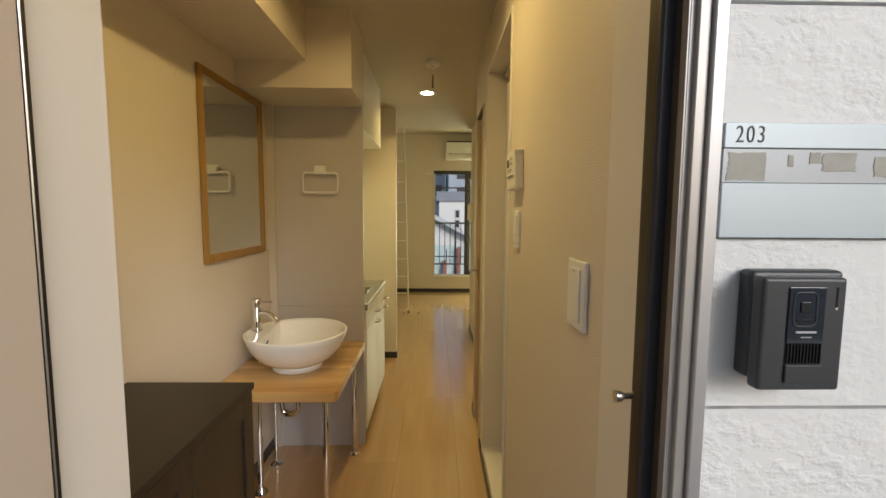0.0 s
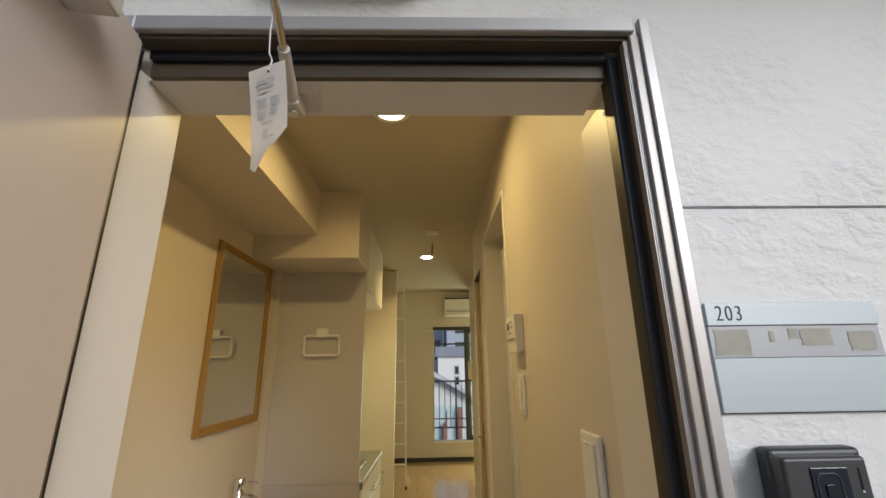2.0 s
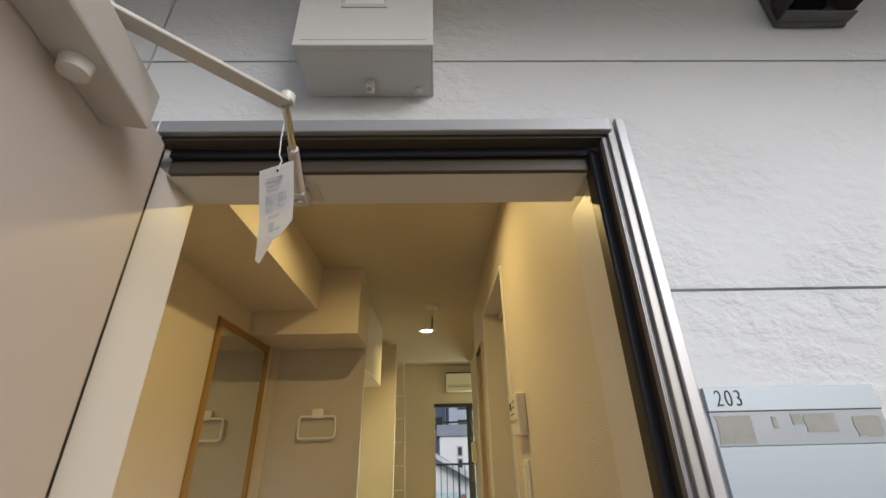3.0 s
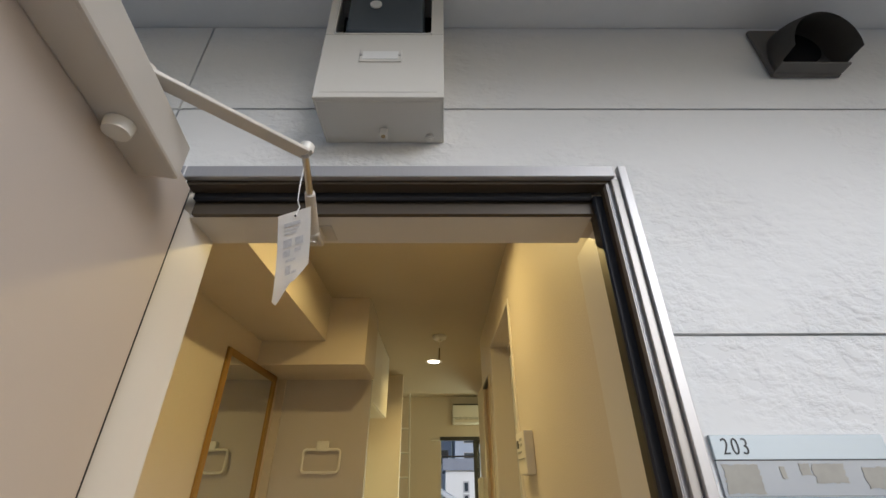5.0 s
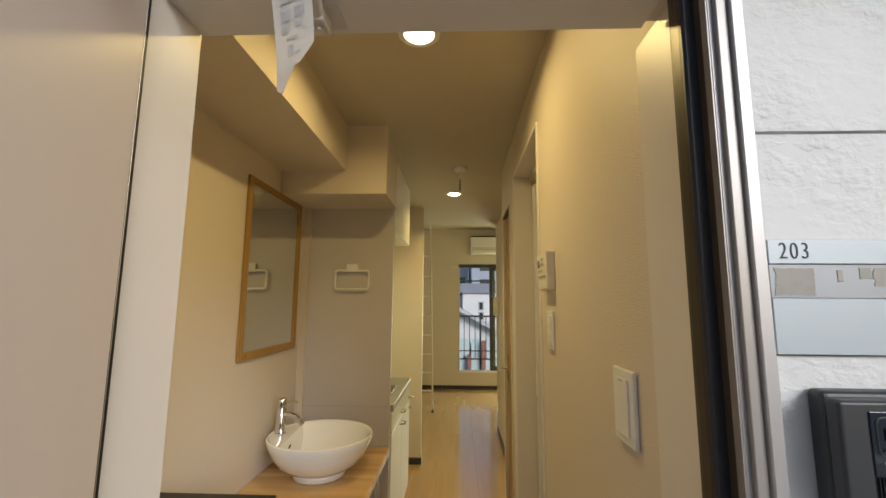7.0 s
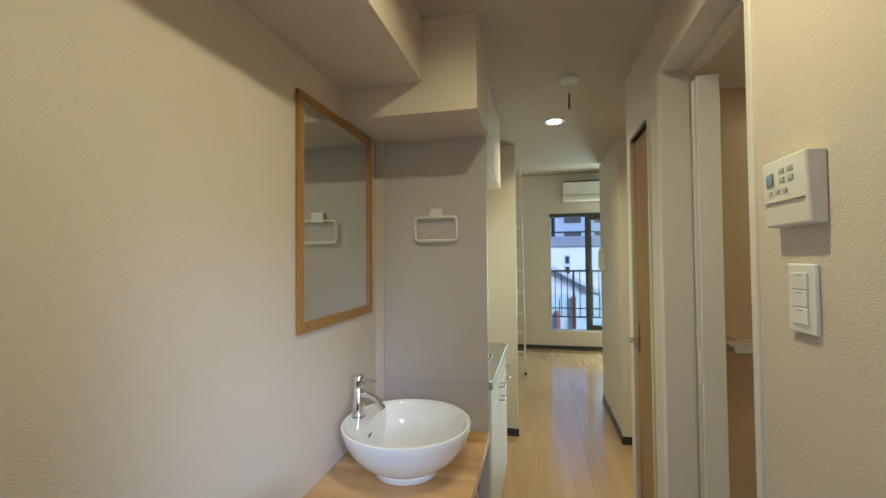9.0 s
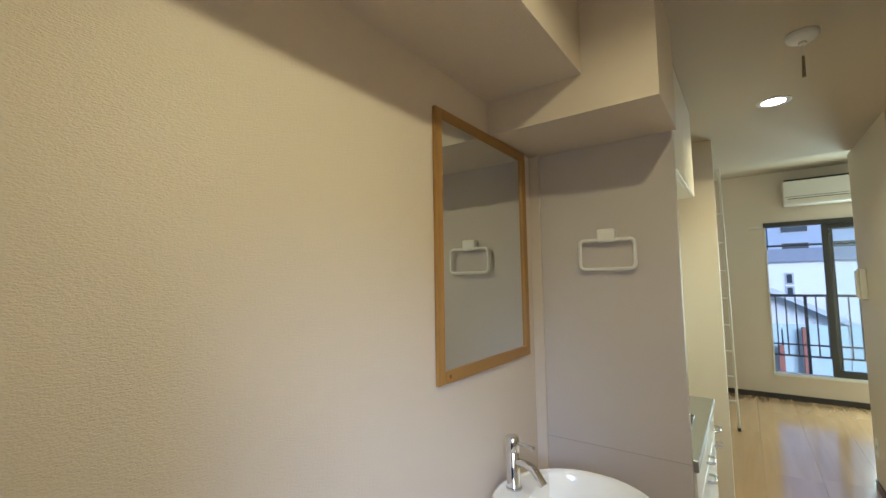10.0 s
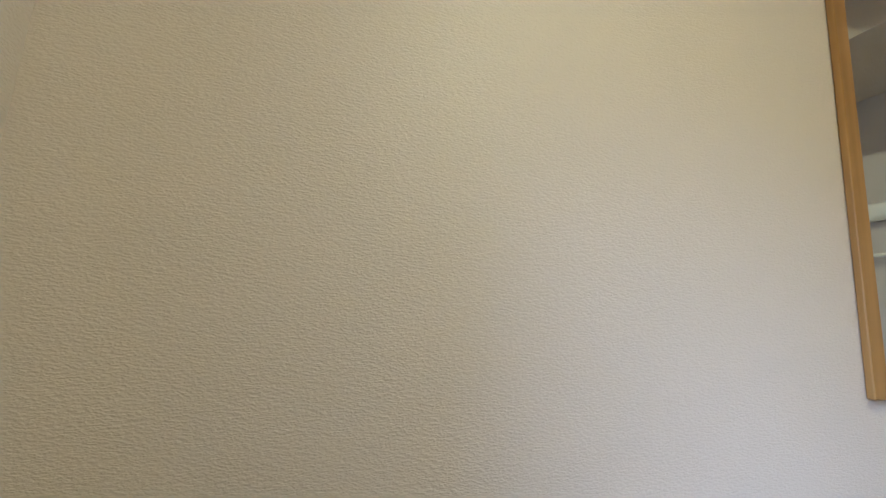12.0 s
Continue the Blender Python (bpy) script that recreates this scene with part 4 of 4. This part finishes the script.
# ---- right-hand doors ----
def bath_door():
    f = thing("folding_door", (0.40, 2.25, 0.10), "white folding bathroom door pushed open", "door", kind="structure")
    for k in range(4):
        y = 2.176 + 0.021 * k
        part("panel", box(bmesh.new(), 0.403 + 0.006 * (k % 2), 0.478, y, y + 0.016, 0.115, 2.10, 0.004, 2), FOLD, f)
    part("track", box(bmesh.new(), 0.395, 0.440, 1.593, 2.26, 2.135, 2.1575, 0.002), JAMB, f)
    part("pull", box(bmesh.new(), 0.395, 0.4028, 2.178, 2.190, 1.0, 1.12, 0.002), WHITEP, f)
    c = thing("bath_casing", (R, 1.6, 0), "cream casing round the bathroom opening", "door frame", kind="structure")
    part("near_jamb", box(bmesh.new(), R - 0.006, R + 0.099, 1.566, 1.592, 0.0, 2.17, 0.002), JAMB, c)
    part("far_jamb", box(bmesh.new(), R - 0.006, R + 0.099, 2.262, 2.308, 0.0, 2.17, 0.002), JAMB, c)
    part("head", box(bmesh.new(), R - 0.006, R + 0.099, 1.5922, 2.2618, 2.158, 2.18, 0.002), JAMB, c)
    s = thing("bath_shelf", (0.7, 2.55, 1.05), "small white shelf on the bathroom wall", "shelf")
    part("tray", box(bmesh.new(), 0.63, 0.80, 2.50, 2.6195, 1.045, 1.075, 0.006, 2), WHITEP, s)
    part("rail", tube(bmesh.new(), [(0.64, 2.615, 1.10), (0.64, 2.51, 1.10), (0.79, 2.51, 1.10), (0.79, 2.615, 1.10)], 0.004, 8), WHITEP, s, "", True)


FOLD = mat("folding_panel", (0.74, 0.74, 0.74), 0.25, vary=0.03)
bath_door()


def brown_door():
    d = thing("door_2", (R + 0.02, 2.63, 0), "brown wood-grain interior door, closed", "door", kind="structure")
    part("leaf", box(bmesh.new(), R + 0.012, R + 0.046, 2.464, 2.796, 0.006, 2.030, 0.002), DOORW, d)
    for r in ((2.441, 2.4625, 0, 2.05), (2.7975, 2.8185, 0, 2.05)):
        part("jamb", box(bmesh.new(), R - 0.008, R + 0.098, *r, 0.002), CASING, d, "pale casing")
    part("head", box(bmesh.new(), R - 0.008, R + 0.098, 2.4627, 2.7973, 2.032, 2.05, 0.001), DARKW, d)
    h = part("handle_plate", box(bmesh.new(), R + 0.006, R + 0.0118, 2.752, 2.776, 0.98, 1.13, 0.002), BRASS, d, "aged brass plate")
    part("lever", tube(bmesh.new(), [(R + 0.006, 2.764, 1.045), (R - 0.03, 2.764, 1.045), (R - 0.036, 2.756, 1.045), (R - 0.036, 2.70, 1.043)], 0.007, 12), STEEL, d, "bright lever handle", True)


CASING = mat("pale_casing", (0.60, 0.53, 0.42), 0.4, vary=0.04)
brown_door()

# ---- living room ----
w = thing("wall_phone", (0.46, 4.86, 1.40), "white handset intercom on the pier wall", "intercom")
part("case", box(bmesh.new(), 0.425, 0.4597, 4.80, 4.90, 1.33, 1.54, 0.006, 2), CREAMP, w)
part("handset", box(bmesh.new(), 0.405, 0.4248, 4.81, 4.845, 1.34, 1.53, 0.008, 2), CREAMP, w)
w = thing("wall_socket", (0.46, 4.95, 0.30), "white wall socket near the floor", "socket")
part("plate", box(bmesh.new(), 0.4525, 0.4597, 4.90, 4.97, 0.25, 0.37, 0.002), WHITEP, w)
part("slot", box(bmesh.new(), 0.4515, 0.4526, 4.925, 4.945, 0.29, 0.33), SEAL, w)


def ladder():
    l = thing("loft_ladder", (-0.52, 5.85, 0), "slim pale metal ladder leaning to the loft", "ladder")
    foot, head = Vector((0, 5.85, 0.025)), Vector((0, 5.06, 2.36))
    for x in (-0.70, -0.344):
        pts = [foot + Vector((x, 0, 0)), head + Vector((x, 0, 0)), Vector((x, 5.03, 2.42)), Vector((x, 4.99, 2.44))]
        part("rail", tube(bmesh.new(), pts, 0.011, 12), LADP, l, "", True)
        part("foot_cap", rod(bmesh.new(), (x, 5.853, 0.0005), (x, 5.848, 0.035), 0.015), BASEB, l, "black rubber foot", True)
    for k in range(8):
        t = (0.28 + 0.252 * k) / 2.36
        p = foot.lerp(head, t)
        part("rung", rod(bmesh.new(), (-0.70, p.y, p.z), (-0.344, p.y, p.z), 0.010), LADP, l, "", True)


LADP = mat("ladder_paint", (0.82, 0.81, 0.76), 0.3, 0.0, vary=0.03)
ladder()


def air_conditioner():
    a = thing("air_conditioner", (0.6, 7.45, 2.34), "white wall air conditioner above the window", "air conditioner")
    bm = box(bmesh.new(), 0.215, 1.00, 7.235, 7.4495, 2.345, 2.632, 0.012, 3)
    part("case", bm, WHITEP, a, "", True)
    part("panel_gap", box(bmesh.new(), 0.23, 0.985, 7.2335, 7.24, 2.438, 2.443), DARKP, a)
    part("louvre", box(bmesh.new(), 0.25, 0.965, 7.2325, 7.24, 2.372, 2.412, 0.002), CREAMP, a)
    part("outlet", box(bmesh.new(), 0.25, 0.965, 7.2330, 7.24, 2.413, 2.420), DARKP, a, "dark air outlet")
    # dark box on top stands in for the shadow over the case
    part("shade_strip", box(bmesh.new(), 0.23, 0.985, 7.26, 7.43, 2.6322, 2.655), DARKP, a, "dark strip for the shade above the case")


air_conditioner()


def window():
    y = 7.45
    w = thing("window_1", (0.83, y, 0.30), "dark-framed sliding balcony window", "window", kind="structure")
    x0, x1, z0, z1 = 0.015, 1.66, 0.30, 2.155
    part("head_track", box(bmesh.new(), x0 - 0.01, x1 + 0.01, y - 0.012, y + 0.09, z1 - 0.045, z1 + 0.012, 0.002), SASH, w)
    part("sill_track", box(bmesh.new(), x0 - 0.01, x1 + 0.01, y - 0.03, y + 0.09, z0 - 0.02, z0 + 0.012, 0.002), WHITEP, w, "pale window sill")
    part("frame_side", box(bmesh.new(), x0 - 0.005, x0 + 0.012, y - 0.01, y + 0.09, z0 + 0.0122, z1 - 0.0452, 0.001), CREAMP, w)
    part("frame_side", box(bmesh.new(), x1 - 0.012, x1 + 0.005, y - 0.01, y + 0.09, z0 + 0.0122, z1 - 0.0452, 0.001), SASH, w)
    for a, b, yy in ((0.555, 1.645, y + 0.015), (0.60, 1.645, y + 0.052)):
        s = part("sash", box(bmesh.new(), a, a + 0.055, yy, yy + 0.03, z0 + 0.014, z1 - 0.047, 0.002), SASH, w, "dark sliding sash")
        part("stile", box(bmesh.new(), b - 0.05, b, yy, yy + 0.03, z0 + 0.014, z1 - 0.047, 0.002), SASH, s)
        part("bottom_rail", box(bmesh.new(), a + 0.0552, b - 0.0502, yy, yy + 0.03, z0 + 0.014, z0 + 0.085, 0.002), SASH, s)
        part("top_rail", box(bmesh.new(), a + 0.0552, b - 0.0502, yy, yy + 0.03, z1 - 0.10, z1 - 0.047, 0.002), SASH, s)
        g = part("pane", box(bmesh.new(), a + 0.05, b - 0.045, yy + 0.012, yy + 0.017, z0 + 0.08, z1 - 0.095), GLASS, s)
        g.visible_shadow = False
    r = thing("curtain_bracket", (-0.03, y, 2.12), "short pale curtain rail bracket beside the window", "bracket")
    part("arm", box(bmesh.new(), -0.14, 0.0, y - 0.035, y - 0.0005, 2.10, 2.125, 0.004), CREAMP, r)


window()


# ---- balcony and town ----
structure("balcony_slab", [(-1.8, 2.6, 7.57, 8.60, -0.15, 0.10)], CONCRETE, "grey concrete balcony floor", "floor")


def railing():
    r = thing("balcony_railing", (0.5, 8.55, 0.1), "brown metal balcony railing with upright bars", "railing")
    part("top_rail", box(bmesh.new(), -1.8, 2.6, 8.53, 8.57, 1.20, 1.235, 0.004), RAILP, r)
    part("bottom_rail", box(bmesh.new(), -1.8, 2.6, 8.535, 8.565, 0.36, 0.385, 0.003), RAILP, r)
    part("middle_rail", box(bmesh.new(), -1.8, 2.6, 8.535, 8.565, 0.52, 0.54, 0.003), RAILP, r)
    for k in range(40):
        x = -1.75 + k * 0.11
        part("bar", box(bmesh.new(), x - 0.008, x + 0.008, 8.542, 8.558, 0.386, 1.1995), RAILP, r)
    for x in (-1.2, 0.4, 2.0):
        part("post", box(bmesh.new(), x + 0.03, x + 0.065, 8.533, 8.567, 0.1002, 1.1995, 0.002), RAILP, r)
    p = thing("laundry_pole", (0.5, 8.3, 1.9), "thin grey laundry pole across the balcony", "pole")
    part("pole", rod(bmesh.new(), (-1.7, 8.3, 1.92), (2.5, 8.3, 1.92), 0.014), RAILP, p, "", True)
    for x in (-1.6, 2.4):
        part("hanger", box(bmesh.new(), x - 0.012, x + 0.012, 7.5702, 8.34, 1.88, 1.9055), RAILP, p)


RAILP = mat("railing_paint", (0.20, 0.185, 0.175), 0.45, 0.3, vary=0.1)
railing()


def house(x0, x1, y0, y1, ztop, ridge, wallm, roofm, label, wins=()):
    z0 = -3.4
    h = thing("house", ((x0 + x1) / 2, (y0 + y1) / 2, z0), label, "house")
    part("wall", box(bmesh.new(), x0, x1, y0, y1, z0, ztop), wallm, h)
    bm = bmesh.new()
    if ridge > 0:
        xm, half = (x0 + x1) / 2, (x1 - x0) / 2
        g = bmesh.new()
        A = [g.verts.new((x, y0, z)) for x, z in ((x0, ztop + 0.001), (x1, ztop + 0.001), (xm, ztop + ridge))]
        B = [g.verts.new((v.co.x, y1, v.co.z)) for v in A]
        g.faces.new(A)
        g.faces.new(B[::-1])
        for i in range(3):
            g.faces.new((A[i], B[i], B[(i + 1) % 3], A[(i + 1) % 3]))
        part("gable", g, wallm, h)
        for sgn in (-1, 1):
            r = box(bmesh.new(), -0.45, math.hypot(half, ridge) + 0.01, y0 - 0.35, y1 + 0.35, 0.01, 0.13)
            r.transform(Matrix.Translation((xm - sgn * half, 0, ztop)) @ Matrix.Diagonal((sgn, 1, 1, 1)) @ Euler((0, -math.atan2(ridge, half), 0)).to_matrix().to_4x4())
            part("roof", r, roofm, h)
    else:
        part("roof", box(bmesh.new(), x0 - 0.15, x1 + 0.15, y0 - 0.15, y1 + 0.15, ztop + 0.001, ztop + 0.45 - ridge), roofm, h)
    for a, b, c, d in wins:
        wn_ = part("window", box(bmesh.new(), a, b, y0 - 0.03, y0 - 0.002, c, d), WINF, h)
        part("pane", box(bmesh.new(), a + 0.06, b - 0.06, y0 - 0.04, y0 - 0.031, c + 0.06, d - 0.06), WINP, wn_)
    return h


WHOUSE = mat("white_render", (0.78, 0.775, 0.76), 0.8, vary=0.04, scale=1)
SLATE = mat("slate_blue_roof", (0.25, 0.27, 0.32), 0.6, vary=0.12, scale=3)
BLUEG = mat("blue_grey_cladding", (0.40, 0.45, 0.54), 0.6, vary=0.08, scale=1)
PALEB = mat("pale_block", (0.60, 0.64, 0.70), 0.7, vary=0.05, scale=0.7)
LEADG = mat("pale_sheet_roof", (0.60, 0.62, 0.64), 0.5, vary=0.06, scale=2)
WINF = mat("far_window_frame", (0.45, 0.45, 0.45), 0.5)
WINP = mat("far_window_pane", (0.05, 0.06, 0.07), 0.1)
CYAN = mat("pale_green_sheet", (0.58, 0.70, 0.70), 0.5, vary=0.08)
TIMB = mat("rust_red_post", (0.36, 0.15, 0.10), 0.6, vary=0.2, scale=4)
house(0.26, 9.0, 24, 31, 2.10, -0.1, WHOUSE, SLATE, "white rendered house with a dark parapet band", [(1.15, 1.45, 1.12, 1.62), (1.15, 1.45, 0.55, 1.05), (4.2, 5.4, 0.6, 1.6)])
house(1.28, 12.0, 40, 52, 8.4, -0.2, BLUEG, SLATE, "tall blue-grey building behind the houses", [(2.0, 3.6, 4.6, 5.6), (4.6, 6.4, 4.6, 5.6), (2.0, 3.6, 2.9, 3.9), (4.6, 6.4, 2.9, 3.9)])
house(-7.0, 1.1, 46, 58, 7.9, -0.3, PALEB, WHOUSE, "pale grey apartment block in the distance", [(-5.5, -3.8, 5.5, 6.8), (-2.5, -0.8, 5.5, 6.8), (0.0, 0.8, 5.5, 6.8), (0.0, 0.8, 3.2, 4.5)])
house(-4.0, 2.2, 15.5, 20.5, 0.0, 1.7, WHOUSE, LEADG, "low white house with a pale gabled roof", [(0.3, 0.9, -0.5, 0.1)])
f = thing("site_fence", (0.5, 13, -3.4), "pale green sheet fence with rust-red posts", "fence")
for k in range(9):
    part("sheet", box(bmesh.new(), -4 + k * 1.1, -4 + k * 1.1 + 1.07, 13.0, 13.05, -3.4, 0.41), CYAN, f)
for x in (0.34, 0.77):
    part("post", box(bmesh.new(), x - 0.055, x + 0.055, 12.8, 12.91, -3.4, -0.04 if x < 0.5 else 0.37, 0.01), TIMB, f, "rust-red post")


# ---- pieces of floor and siding ----
def floor_planks():
    fl = thing("floor", (0, 4, 0), "glossy beech floorboards running down the corridor", "floor", kind="structure")
    part("subfloor", box(bmesh.new(), L - 0.1, R + 0.1, 1.361, 4.95, -0.10, -0.016), SEAL, fl)
    part("subfloor", box(bmesh.new(), R + 0.1, 1.05, 2.72, 4.95, -0.10, -0.016), SEAL, fl)
    part("subfloor", box(bmesh.new(), -1.75, L - 0.101, 4.05, 4.95, -0.10, -0.016), SEAL, fl)
    part("subfloor", box(bmesh.new(), -1.75, 1.95, 4.951, 7.57, -0.10, -0.016), SEAL, fl)
    part("step_edge", box(bmesh.new(), L, R, 1.36, 1.40, -0.10, 0.0, 0.004, 2), DOORW, fl, "brown wooden step edge")
    rnd = random.Random(3)
    w = 0.345
    shared = {}
    for k in range(-5, 6):
        x0 = -0.1815 + k * w
        lo = 4.05 if x0 + w < L else 1.401 if x0 < R else 2.76
        y = lo - rnd.random() * 1.5
        while y < 7.449:
            a, b = max(y, lo), min(y + 1.82, 7.449)
            y += 1.82
            if b - a < 0.02:
                continue
            p, q = max(x0, L if lo < 2 else -1.65), min(x0 + w, R + 0.09 if b < 2.7 else 1.85)
            key = (round(q - p, 4), round(b - a, 4))
            if key not in shared:
                bm = box(bmesh.new(), 0, q - p - 0.0005, 0, b - a - 0.0005, -0.015, 0)
                bmesh.ops.bevel(bm, geom=[e for e in bm.edges if all(v.co.z > -0.001 for v in e.verts)], offset=0.0009, segments=1, affect="EDGES", profile=0.5)
                me = bpy.data.meshes.new("plank")
                bm.to_mesh(me)
                bm.free()
                me.materials.append(FLOORW)
                shared[key] = me
            ob = new("plank", shared[key])
            ob.parent = fl
            ob.location = Vector((p, a, 0)) - Vector((0, 4, 0))


floor_planks()


def siding():
    rows = [-0.26, 0.228, 0.706, 1.184, 1.67, 2.146, 2.42]
    cols = [-3.9, -0.512, 3.9]
    hole = (-0.443, 0.340, -0.3, 1.955)
    g = 0.0022
    for z0, z1 in zip(rows, rows[1:]):
        for x0, x1 in zip(cols, cols[1:]):
            cells = [(x0, x1, z0, z1)]
            if x0 < hole[0] < x1 and z0 < hole[3]:
                cells = [(x0, hole[0], z0, z1), (hole[1], x1, z0, z1)]
                if z1 > hole[3]:
                    cells.append((hole[0], hole[1], hole[3], z1))
            for a, b, c, d in cells:
                e = box(bmesh.new(), a + (g if a in cols else 0.0), b - (g if b in cols else 0.0), 0.51, 0.5216, c + (g if c in rows else 0.0), d - (g if d in rows else 0.0))
                part("board", e, STUCCO, facade)


siding()
